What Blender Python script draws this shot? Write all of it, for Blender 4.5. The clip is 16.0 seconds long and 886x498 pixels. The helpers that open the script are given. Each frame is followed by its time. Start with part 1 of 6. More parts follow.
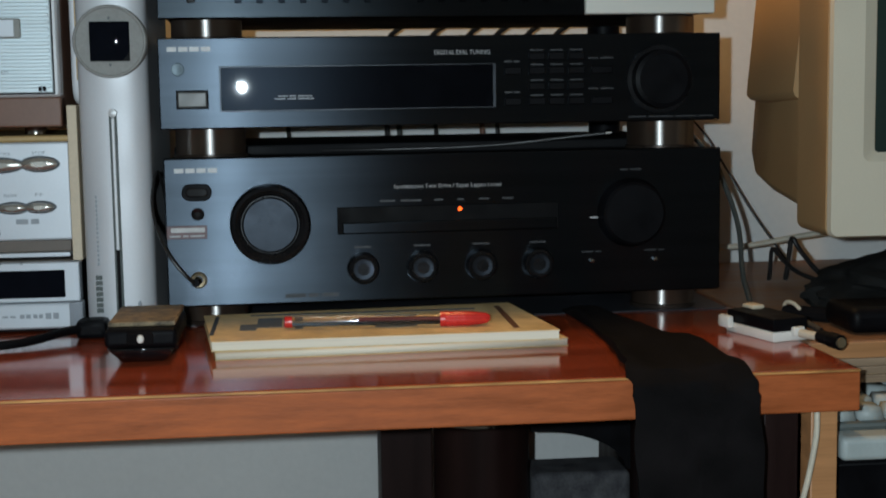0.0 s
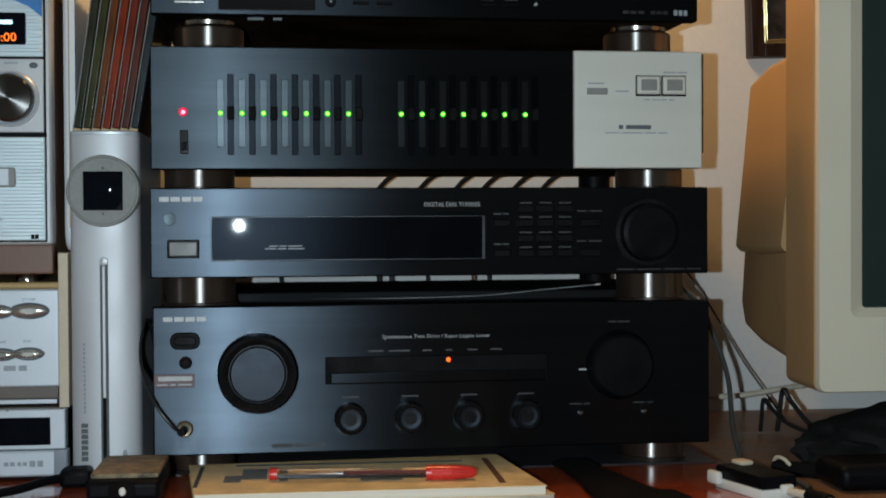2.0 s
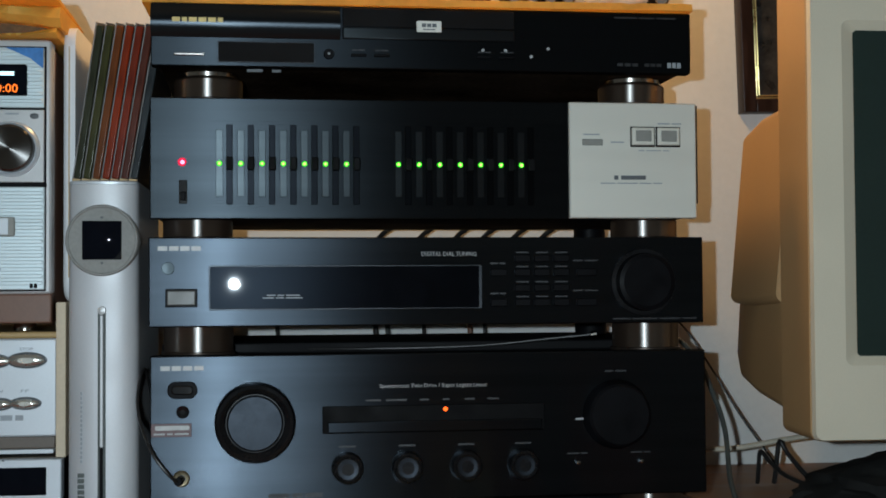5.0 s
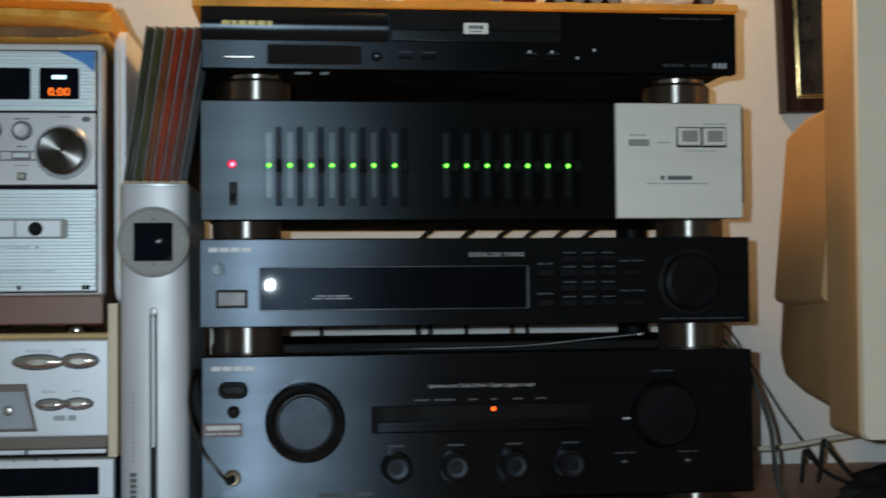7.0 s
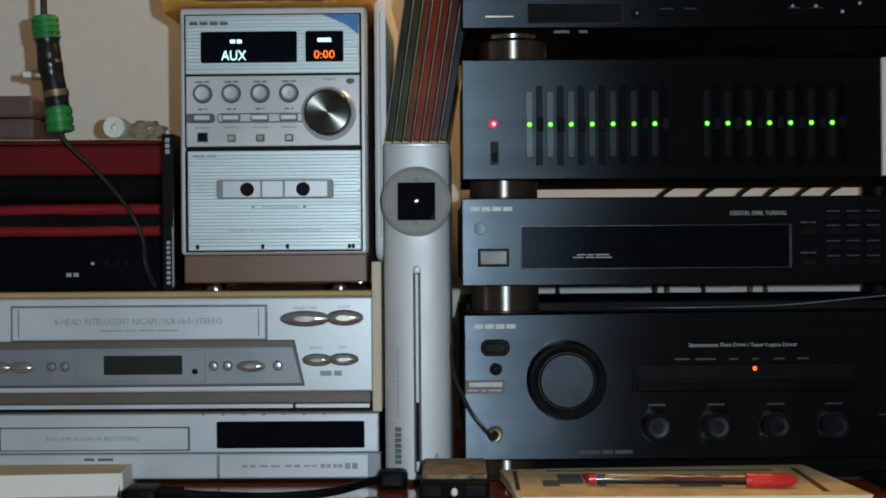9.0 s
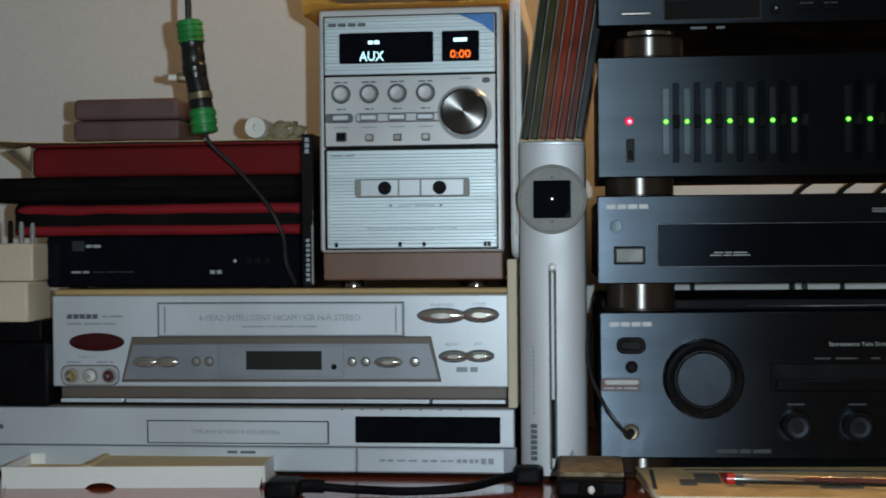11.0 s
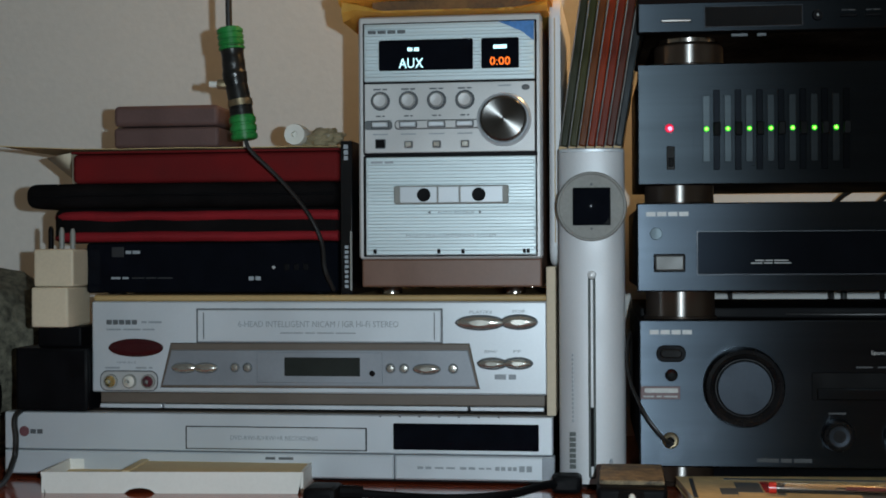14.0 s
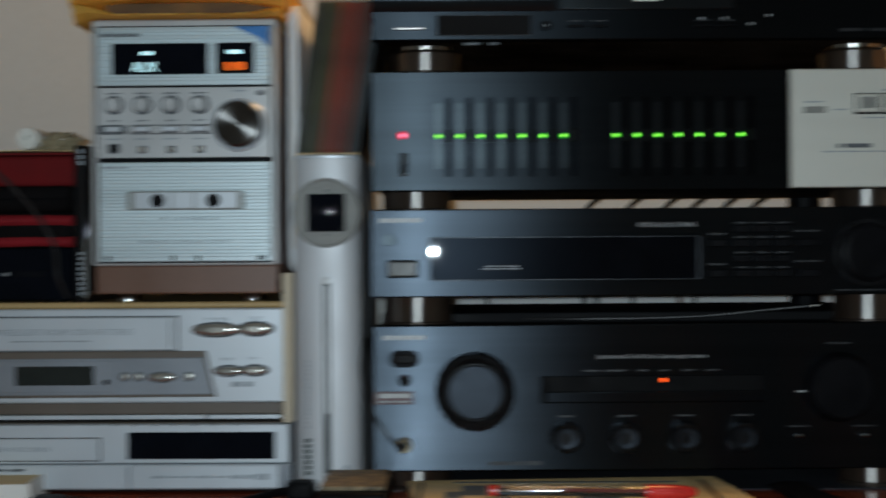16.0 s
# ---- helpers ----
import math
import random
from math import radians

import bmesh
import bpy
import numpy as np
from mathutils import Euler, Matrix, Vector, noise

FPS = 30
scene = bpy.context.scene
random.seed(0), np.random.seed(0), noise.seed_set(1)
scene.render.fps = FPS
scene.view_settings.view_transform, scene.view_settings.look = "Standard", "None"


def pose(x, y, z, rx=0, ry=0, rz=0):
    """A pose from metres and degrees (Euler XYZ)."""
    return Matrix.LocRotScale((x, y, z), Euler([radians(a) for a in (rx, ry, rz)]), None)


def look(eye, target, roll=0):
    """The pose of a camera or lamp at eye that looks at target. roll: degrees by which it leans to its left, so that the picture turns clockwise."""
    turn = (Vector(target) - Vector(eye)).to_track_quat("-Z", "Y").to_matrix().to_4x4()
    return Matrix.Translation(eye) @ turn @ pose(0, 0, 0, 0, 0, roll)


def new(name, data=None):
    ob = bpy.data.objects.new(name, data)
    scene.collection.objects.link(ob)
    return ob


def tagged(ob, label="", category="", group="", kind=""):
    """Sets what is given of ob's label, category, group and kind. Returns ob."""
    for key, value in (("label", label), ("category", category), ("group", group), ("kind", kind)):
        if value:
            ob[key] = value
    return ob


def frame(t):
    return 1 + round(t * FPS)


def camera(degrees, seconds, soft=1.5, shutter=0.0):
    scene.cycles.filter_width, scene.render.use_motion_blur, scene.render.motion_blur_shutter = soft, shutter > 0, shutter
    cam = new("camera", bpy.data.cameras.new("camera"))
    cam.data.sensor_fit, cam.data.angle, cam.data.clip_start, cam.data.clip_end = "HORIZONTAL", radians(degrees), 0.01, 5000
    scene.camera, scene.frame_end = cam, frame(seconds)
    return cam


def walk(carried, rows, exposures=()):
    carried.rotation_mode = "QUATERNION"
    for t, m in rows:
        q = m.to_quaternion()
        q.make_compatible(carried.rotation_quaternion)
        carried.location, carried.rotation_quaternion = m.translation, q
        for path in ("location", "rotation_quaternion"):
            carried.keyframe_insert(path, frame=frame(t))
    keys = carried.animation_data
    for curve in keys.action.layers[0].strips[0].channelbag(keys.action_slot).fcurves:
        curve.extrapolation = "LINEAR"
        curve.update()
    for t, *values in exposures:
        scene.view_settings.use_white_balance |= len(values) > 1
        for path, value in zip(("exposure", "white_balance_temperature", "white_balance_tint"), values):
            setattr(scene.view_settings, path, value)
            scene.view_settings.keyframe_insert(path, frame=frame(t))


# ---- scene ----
cam = camera(36.0, 16.0, soft=1.8, shutter=0.5)
PATH = [
    (0, (-0.111, -1.045, 0.164), (0.096, 0.931, -0.06), -0.9),
    (0.5, (-0.106, -1.046, 0.161), (0.085, 0.938, -0.007), -0.8),
    (1, (-0.106, -1.046, 0.165), (0.091, 0.94, 0.039), -0.5),
    (1.5, (-0.103, -1.046, 0.167), (0.095, 0.944, 0.104), -0.4),
    (2, (-0.101, -1.047, 0.181), (0.107, 0.942, 0.145), -0.3),
    (2.5, (-0.101, -1.05, 0.176), (0.109, 0.939, 0.191), -0.3),
    (3, (-0.102, -1.051, 0.169), (0.112, 0.937, 0.2), -0.3),
    (3.5, (-0.1, -1.052, 0.167), (0.114, 0.936, 0.217), -0.4),
    (4, (-0.106, -1.052, 0.168), (0.118, 0.935, 0.222), -0.4),
    (6.5, (-0.104, -1.054, 0.165), (0.102, 0.934, 0.242), -0.4),
    (7, (-0.126, -1.056, 0.167), (0.062, 0.934, 0.231), -0.5),
    (7.5, (-0.188, -1.054, 0.166), (-0.08, 0.942, 0.219), -0.3),
    (8, (-0.212, -1.052, 0.167), (-0.170, 0.946, 0.188), -0.3),
    (10.3, (-0.205, -1.063, 0.173), (-0.357, 0.93, 0.169), -0.5),
    (10.5, (-0.206, -1.063, 0.172), (-0.385, 0.928, 0.17), -0.5),
    (11, (-0.216, -1.064, 0.176), (-0.436, 0.924, 0.164), -0.5),
    (11.5, (-0.225, -1.063, 0.172), (-0.483, 0.92, 0.168), -0.4),
    (12, (-0.229, -1.064, 0.172), (-0.492, 0.919, 0.173), -0.3),
    (12.5, (-0.228, -1.064, 0.171), (-0.492, 0.919, 0.168), -0.3),
    (13, (-0.226, -1.063, 0.172), (-0.49, 0.919, 0.169), -0.3),
    (13.5, (-0.225, -1.064, 0.173), (-0.484, 0.919, 0.177), -0.3),
    (14, (-0.225, -1.064, 0.172), (-0.485, 0.919, 0.178), -0.3),
    (14.5, (-0.224, -1.065, 0.174), (-0.481, 0.919, 0.182), -0.3),
    (15, (-0.225, -1.064, 0.169), (-0.483, 0.92, 0.184), -0.3),
    (15.5, (-0.213, -1.062, 0.174), (-0.443, 0.925, 0.171), -0.3),
    (16, (-0.137, -1.057, 0.173), (-0.176, 0.943, 0.184), -0.4),
]
walk(cam, [(t, look(eye, target, roll)) for t, eye, target, roll in PATH],
     ((0.0, 0.05), (4.0, 0.08), (7.0, 0.06), (8.0, 0.0), (10.5, -0.05), (15.3, -0.10), (16.0, -0.32)))


# ---------- light ----------
world = bpy.data.worlds.new("room_air")
scene.world = world
world.use_nodes = True
world.node_tree.nodes["Background"].inputs[0].default_value = (0.30, 0.33, 0.40, 1)
world.node_tree.nodes["Background"].inputs[1].default_value = 0.02


def lamp(name, kind, at, aim, watts, colour, size):
    d = bpy.data.lights.new(name, kind)
    d.energy, d.color = watts, colour
    if kind == "AREA":
        d.shape, d.size = "DISK", size
    else:
        d.shadow_soft_size = size
    ob = new(name, d)
    ob.matrix_world = look(at, aim)
    return ob


# the phone's own white light, held beside its lens
lamp("phone_light", "POINT", (-0.164, -1.075, 0.181), (-0.164, 0, 0.181), 25.0, (0.75, 0.91, 1.0), 0.0055)
# the warm bulb that hangs over the equipment
lamp("warm_bulb", "POINT", (0.03, 0.06, 0.77), (0.03, 0.06, 0), 8.4, (1.0, 0.58, 0.22), 0.04)


# ---------- materials ----------
def mat(name, colour, rough=0.5, metal=0.0, var=0.12, scale=30.0, bump=0.0, fine=400.0, stretch=(1, 1, 1), coat=0.0, spec=0.5, dark=None, edge=0.5):
    """Two noises: a coarse one for stains and wear in colour and gloss, a fine one for grain and relief."""
    m = bpy.data.materials.new(name)
    m.use_nodes = True
    t = m.node_tree
    b = t.nodes["Principled BSDF"]
    b.inputs["Metallic"].default_value = metal
    b.inputs["Coat Weight"].default_value = coat
    b.inputs["Coat Roughness"].default_value = 0.08
    b.inputs["Specular IOR Level"].default_value = spec
    co = t.nodes.new("ShaderNodeTexCoord")
    mp = t.nodes.new("ShaderNodeMapping")
    mp.inputs["Scale"].default_value = stretch
    t.links.new(co.outputs["Object"], mp.inputs[0])
    n1 = t.nodes.new("ShaderNodeTexNoise")
    n1.inputs["Scale"].default_value, n1.inputs["Detail"].default_value = scale, 5
    n2 = t.nodes.new("ShaderNodeTexNoise")
    n2.inputs["Scale"].default_value, n2.inputs["Detail"].default_value = fine, 3
    for n in (n1, n2):
        t.links.new(mp.outputs[0], n.inputs["Vector"])
    r = t.nodes.new("ShaderNodeValToRGB")
    c = Vector(colour)
    d = Vector(dark) if dark else c * (1 - 1.6 * var)
    hi = c * (1 + var)
    r.color_ramp.elements[0].position, r.color_ramp.elements[0].color = edge - 0.2, (*d, 1)
    r.color_ramp.elements[1].position, r.color_ramp.elements[1].color = edge + 0.2, (*[min(1, v) for v in hi], 1)
    mix = t.nodes.new("ShaderNodeMath")
    mix.operation = "MULTIPLY_ADD"
    mix.inputs[1].default_value, mix.inputs[2].default_value = 0.7, 0.0
    mix2 = t.nodes.new("ShaderNodeMath")
    mix2.operation = "MULTIPLY_ADD"
    mix2.inputs[1].default_value = 0.3
    t.links.new(n1.outputs[0], mix.inputs[0])
    t.links.new(n2.outputs[0], mix2.inputs[0])
    t.links.new(mix.outputs[0], mix2.inputs[2])
    t.links.new(mix2.outputs[0], r.inputs[0])
    t.links.new(r.outputs[0], b.inputs["Base Color"])
    rr = t.nodes.new("ShaderNodeMapRange")
    rr.inputs["From Min"].default_value, rr.inputs["From Max"].default_value = 0.3, 0.7
    rr.inputs["To Min"].default_value, rr.inputs["To Max"].default_value = max(0.02, rough * 0.82), min(1, rough * 1.2)
    t.links.new(n1.outputs[0], rr.inputs["Value"])
    t.links.new(rr.outputs[0], b.inputs["Roughness"])
    if bump:
        bp = t.nodes.new("ShaderNodeBump")
        bp.inputs["Strength"].default_value, bp.inputs["Distance"].default_value = bump, 0.001
        t.links.new(n2.outputs[0], bp.inputs["Height"])
        t.links.new(bp.outputs[0], b.inputs["Normal"])
    return m


def sheen(name, colour, wide=0.055, tall=0.30, streak=0.0010, base=0.0022, grain=0.10, scale=25.0, fine=700.0, stretch=(0.12, 1, 4), tone=(1, 1.05, 1.2)):
    """Dark metal brushed from side to side, or turned: a soft lobe that is narrow along the grain and tall across it,
    a thin bright streak of the same kind, and almost no colour of its own."""
    m = bpy.data.materials.new(name)
    m.use_nodes = True
    t = m.node_tree
    t.nodes.remove(t.nodes["Principled BSDF"])
    co = t.nodes.new("ShaderNodeTexCoord")
    mp = t.nodes.new("ShaderNodeMapping")
    mp.inputs["Scale"].default_value = stretch
    t.links.new(co.outputs["Object"], mp.inputs[0])
    n1, n2 = t.nodes.new("ShaderNodeTexNoise"), t.nodes.new("ShaderNodeTexNoise")
    for n, k in ((n1, scale), (n2, fine)):
        n.inputs["Scale"].default_value, n.inputs["Detail"].default_value = k, 4
        t.links.new(mp.outputs[0], n.inputs["Vector"])
    bp = t.nodes.new("ShaderNodeBump")
    bp.inputs["Strength"].default_value, bp.inputs["Distance"].default_value = 0.015, 0.001
    t.links.new(n2.outputs[0], bp.inputs["Height"])
    tg = t.nodes.new("ShaderNodeTangent")
    tg.direction_type, tg.axis = "RADIAL", "Z"
    wear = t.nodes.new("ShaderNodeMapRange")
    wear.inputs["From Min"].default_value, wear.inputs["From Max"].default_value = 0.3, 0.7
    wear.inputs["To Min"].default_value, wear.inputs["To Max"].default_value = 1 - 2 * grain, 1 + grain
    t.links.new(n1.outputs[0], wear.inputs["Value"])
    last = t.nodes.new("ShaderNodeBsdfDiffuse")
    last.inputs["Color"].default_value = (*[base * v for v in tone], 1)
    c = Vector(colour)
    for tint, across in ((c, wide), (c * (streak / max(c)), 0.22 * wide)):
        mix = t.nodes.new("ShaderNodeVectorMath")
        mix.operation = "SCALE"
        mix.inputs[0].default_value = tint
        t.links.new(wear.outputs[0], mix.inputs["Scale"])
        g = t.nodes.new("ShaderNodeBsdfAnisotropic")
        g.distribution = "BECKMANN"
        g.inputs["Roughness"].default_value = (across * tall) ** 0.25
        g.inputs["Anisotropy"].default_value = 1 - (across / tall) ** 0.5
        t.links.new(mix.outputs[0], g.inputs["Color"])
        t.links.new(tg.outputs[0], g.inputs["Tangent"])
        t.links.new(bp.outputs[0], g.inputs["Normal"])
        both = t.nodes.new("ShaderNodeAddShader")
        t.links.new(last.outputs[0], both.inputs[0])
        t.links.new(g.outputs[0], both.inputs[1])
        last = both
    t.links.new(last.outputs[0], t.nodes["Material Output"].inputs["Surface"])
    return m


def thin(m, colour, share):
    """Lets part of the light through, as thin paper and plastic do."""
    t = m.node_tree
    tr = t.nodes.new("ShaderNodeBsdfTranslucent")
    tr.inputs["Color"].default_value = (*colour, 1)
    mix = t.nodes.new("ShaderNodeMixShader")
    mix.inputs[0].default_value = share
    t.links.new(t.nodes["Principled BSDF"].outputs[0], mix.inputs[1])
    t.links.new(tr.outputs[0], mix.inputs[2])
    t.links.new(mix.outputs[0], t.nodes["Material Output"].inputs["Surface"])
    return m


def dusty(m, colour, rough):
    """Adds the faint bloom that dust on glass gives round a reflected lamp."""
    t = m.node_tree
    g = t.nodes.new("ShaderNodeBsdfAnisotropic")
    g.distribution = "BECKMANN"
    g.inputs["Color"].default_value = (*colour, 1)
    g.inputs["Roughness"].default_value = rough
    both = t.nodes.new("ShaderNodeAddShader")
    t.links.new(t.nodes["Principled BSDF"].outputs[0], both.inputs[0])
    t.links.new(g.outputs[0], both.inputs[1])
    t.links.new(both.outputs[0], t.nodes["Material Output"].inputs["Surface"])
    return m


def glow(name, colour, strength):
    m = bpy.data.materials.new(name)
    m.use_nodes = True
    b = m.node_tree.nodes["Principled BSDF"]
    b.inputs["Base Color"].default_value = (*[v * 0.5 for v in colour], 1)
    b.inputs["Emission Color"].default_value = (*colour, 1)
    b.inputs["Emission Strength"].default_value = strength
    return m


def clear(name, colour, rough=0.05):
    m = bpy.data.materials.new(name)
    m.use_nodes = True
    b = m.node_tree.nodes["Principled BSDF"]
    b.inputs["Base Color"].default_value = (*colour, 1)
    b.inputs["Roughness"].default_value = rough
    b.inputs["Transmission Weight"].default_value = 1.0
    b.inputs["IOR"].default_value = 1.45
    return m


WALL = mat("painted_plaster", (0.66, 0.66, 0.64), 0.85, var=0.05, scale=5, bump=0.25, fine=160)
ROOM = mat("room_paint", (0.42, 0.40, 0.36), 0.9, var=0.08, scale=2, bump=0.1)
FLOOR = mat("floor_tile", (0.30, 0.26, 0.22), 0.5, var=0.15, scale=4)
DESK = mat("varnished_wood_top", (0.34, 0.060, 0.022), 0.13, var=0.25, scale=9, fine=60, stretch=(0.35, 5, 5), bump=0.03, coat=0.3)
EDGE = mat("wood_edge_band", (0.36, 0.090, 0.025), 0.5, var=0.22, scale=26, fine=160, stretch=(0.9, 5, 7), bump=0.10, spec=0.25)
PINE = mat("pale_wood", (0.43, 0.20, 0.080), 0.45, var=0.2, scale=12, fine=80, stretch=(0.5, 5, 9), bump=0.05)
DARKWOOD = mat("dark_stained_wood", (0.016, 0.007, 0.006), 0.5, var=0.3, scale=10, stretch=(6, 6, 0.5), bump=0.05, spec=0.12)
BRUSHED = sheen("black_brushed_panel", (0.0225, 0.028, 0.0345), wide=0.064, streak=0.006, base=0.0026)
EQBLACK = sheen("black_satin_panel", (0.0165, 0.0205, 0.0240), wide=0.066, streak=0.0020, base=0.0026)
BODYBLACK = mat("black_painted_steel", (0.006, 0.006, 0.007), 0.6, var=0.3, scale=18, fine=600, bump=0.10, spec=0.12)
# brown blotches in the colour stand for blurred warm reflections
UNDER = mat("underside_brown_reflections", (0.030, 0.020, 0.014), 0.6, spec=0.0, var=0.8, scale=14, fine=200)
SLOTBLACK = sheen("black_slider_slot", (0.005, 0.006, 0.0075), wide=0.08, streak=0.0008, base=0.0020)
BROW = sheen("satin_black_brow", (0.020, 0.024, 0.028), wide=0.11, tall=0.12, streak=0.006, base=0.004)
CAPBLACK = mat("black_slider_cap", (0.0016, 0.0016, 0.0020), 0.6, var=0.3, scale=50, spec=0.1)
GLOSS = mat("black_gloss_plastic", (0.006, 0.0065, 0.008), 0.10, var=0.3, scale=40, coat=0.2)
DARKGLOSS = sheen("black_gloss_front", (0.012, 0.015, 0.018), wide=0.085, tall=0.22, streak=0.003, base=0.0026, grain=0.05)
WINDOW = mat("smoked_display_window", (0.004, 0.005, 0.008), 0.02, var=0.2, scale=60, spec=0.06)
TUNERGLASS = dusty(mat("dusty_display_glass", (0.003, 0.0035, 0.005), 0.02, var=0.2, scale=60, spec=0.06), (0.0007, 0.0009, 0.0012), 0.23)
KNOBRING = mat("black_gloss_ring", (0.007, 0.007, 0.008), 0.26, var=0.2, scale=60, spec=0.22)
KNOBFACE = mat("dark_grey_knob_face", (0.024, 0.028, 0.034), 0.40, metal=1.0, var=0.12, scale=70)
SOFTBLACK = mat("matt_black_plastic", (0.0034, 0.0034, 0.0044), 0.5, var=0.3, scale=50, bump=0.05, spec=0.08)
# brown tone in the base stands for the room reflected in the metal
FOOTMETAL = sheen("turned_dark_foot", (0.20, 0.19, 0.18), wide=0.070, tall=0.34, streak=0.05, base=0.016, tone=(1.3, 0.85, 0.62), stretch=(1, 1, 1))
CHROME = mat("chromed_metal", (0.42, 0.40, 0.37), 0.16, metal=1.0, var=0.12, scale=40)
FOOTDARK = mat("dark_foot_ring", (0.055, 0.040, 0.032), 0.30, metal=0.6, var=0.2, scale=40)
CHAMPAGNE = mat("champagne_aluminium", (0.66, 0.645, 0.58), 0.45, metal=0.15, var=0.02, scale=18, fine=800, stretch=(0.2, 1, 3), bump=0.03)
GREYBTN = mat("grey_button", (0.24, 0.24, 0.22), 0.45, var=0.1, scale=60)
PRINT = mat("pale_print", (0.38, 0.39, 0.40), 0.5, var=0.1)
BADGE = mat("silver_badge", (0.46, 0.46, 0.45), 0.4, var=0.2, scale=90)
PRINTDIM = mat("dim_print", (0.017, 0.018, 0.021), 0.5, var=0.1)
RIMGREY = mat("dull_window_rim", (0.030, 0.034, 0.040), 0.35, metal=0.6, var=0.2, scale=40)
PRINTDARK = mat("dark_print", (0.10, 0.11, 0.12), 0.5, var=0.1)
PRINTGREY = mat("grey_print", (0.30, 0.33, 0.36), 0.5, var=0.1)
GOLD = mat("gold_badge", (0.75, 0.58, 0.26), 0.28, metal=0.9, var=0.1)
STRIP = sheen("grey_scale_strip", (0.030, 0.037, 0.041), wide=0.075, streak=0.003, base=0.006)
SILVER = mat("silver_plastic", (0.60, 0.64, 0.68), 0.36, metal=0.25, var=0.05, scale=14, bump=0.03, fine=900)
SILVERMETAL = mat("brushed_silver", (0.60, 0.69, 0.72), 0.42, metal=0.32, var=0.06, scale=20, fine=800, stretch=(0.15, 1, 3), bump=0.03)
SILVERWARM = mat("warm_silver_plastic", (0.52, 0.52, 0.52), 0.4, metal=0.25, var=0.07, scale=16, bump=0.03, fine=800)
GREYPANEL = mat("grey_control_panel", (0.26, 0.28, 0.31), 0.4, metal=0.3, var=0.08, scale=20)
BUTTONSILVER = mat("silver_button", (0.55, 0.53, 0.48), 0.25, metal=0.8, var=0.1, scale=60)
TOWER = mat("satin_silver_casing", (0.58, 0.59, 0.61), 0.48, metal=0.25, var=0.06, scale=12, fine=900, bump=0.02)
BROWN = mat("brown_plastic", (0.17, 0.085, 0.055), 0.4, var=0.12, scale=20)
TAN = mat("tan_plastic", (0.48, 0.32, 0.14), 0.5, var=0.1, scale=15)
TAUPE = mat("taupe_plastic", (0.125, 0.10, 0.08), 0.45, var=0.1, scale=18)
CREAM = mat("cream_board", (0.62, 0.52, 0.38), 0.6, var=0.1, scale=12, bump=0.05)
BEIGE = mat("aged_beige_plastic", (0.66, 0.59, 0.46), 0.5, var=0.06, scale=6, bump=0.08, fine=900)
# the bezel's beige made orange-brown: the bulb's warm light painted on the sides
BEIGESIDE = mat("warm_lit_beige", (0.46, 0.275, 0.125), 0.55, var=0.12, scale=7, bump=0.12, fine=900)
CRTGLASS = mat("dark_screen_glass", (0.020, 0.034, 0.030), 0.08, var=0.1, scale=10)
PAPERCOVER = mat("buff_printed_cover", (0.76, 0.58, 0.31), 0.5, var=0.16, scale=30, fine=120, dark=(0.56, 0.40, 0.19))
PAGES = mat("white_page_edges", (0.78, 0.72, 0.58), 0.8, var=0.12, scale=20, fine=500, stretch=(0.1, 1, 12), bump=0.1)
RED = mat("red_plastic", (0.60, 0.030, 0.025), 0.25, var=0.15, scale=60)
REDCLOTH = mat("dark_red_cover", (0.13, 0.008, 0.009), 0.75, spec=0.15, var=0.2, scale=25, fine=700, bump=0.2)
CLOTH = mat("black_cloth", (0.0065, 0.0055, 0.0058), 0.95, var=0.5, scale=30, fine=1100, bump=0.6, spec=0.08)
WHITEP = mat("white_plastic", (0.72, 0.70, 0.64), 0.4, var=0.06, scale=20)
CARDWHITE = mat("white_card", (0.76, 0.77, 0.79), 0.65, var=0.05, scale=9, bump=0.06)
CARDTAN = mat("raw_card", (0.55, 0.40, 0.20), 0.8, var=0.12, scale=15, bump=0.1)
YELLOW = thin(mat("yellow_paper", (0.88, 0.50, 0.10), 0.6, var=0.2, scale=25, bump=0.3, fine=200), (0.95, 0.62, 0.14), 0.45)
ORANGE = mat("orange_red_plastic", (0.75, 0.12, 0.02), 0.4, var=0.2, scale=40)
MAUVE = mat("mauve_leatherette", (0.115, 0.066, 0.060), 0.55, var=0.18, scale=30, fine=900, bump=0.2, spec=0.3)
GREEN = mat("green_plastic", (0.015, 0.20, 0.040), 0.35, var=0.25, scale=60)
BLACKTAPE = mat("black_tape", (0.010, 0.010, 0.010), 0.30, var=0.4, scale=70, bump=0.3, fine=250)
CABLE = mat("black_cable", (0.015, 0.014, 0.014), 0.4, var=0.2)
GREYCABLE = mat("grey_cable", (0.055, 0.060, 0.056), 0.35, var=0.2)
WHITECABLE = mat("off_white_cable", (0.52, 0.46, 0.36), 0.5, var=0.2)
FUZZY = mat("speckled_cushion", (0.16, 0.15, 0.11), 0.95, var=0.6, scale=130, fine=900, bump=0.8)
MOTTLED = mat("mottled_grey_fabric", (0.046, 0.046, 0.048), 0.95, dark=(0.014, 0.014, 0.020), var=0.9, scale=75, fine=500, bump=0.6)
STONE = mat("speckled_beige_top", (0.20, 0.15, 0.09), 0.7, var=0.6, scale=120, fine=600, bump=0.3)
KEYCAPS = mat("grey_white_keys", (0.36, 0.40, 0.39), 0.5, var=0.08)
KEYBASE = mat("grey_keyboard_case", (0.08, 0.095, 0.09), 0.6, var=0.15)
BLUEFILM = mat("blue_sticker", (0.06, 0.22, 0.55), 0.3, var=0.25, scale=60)
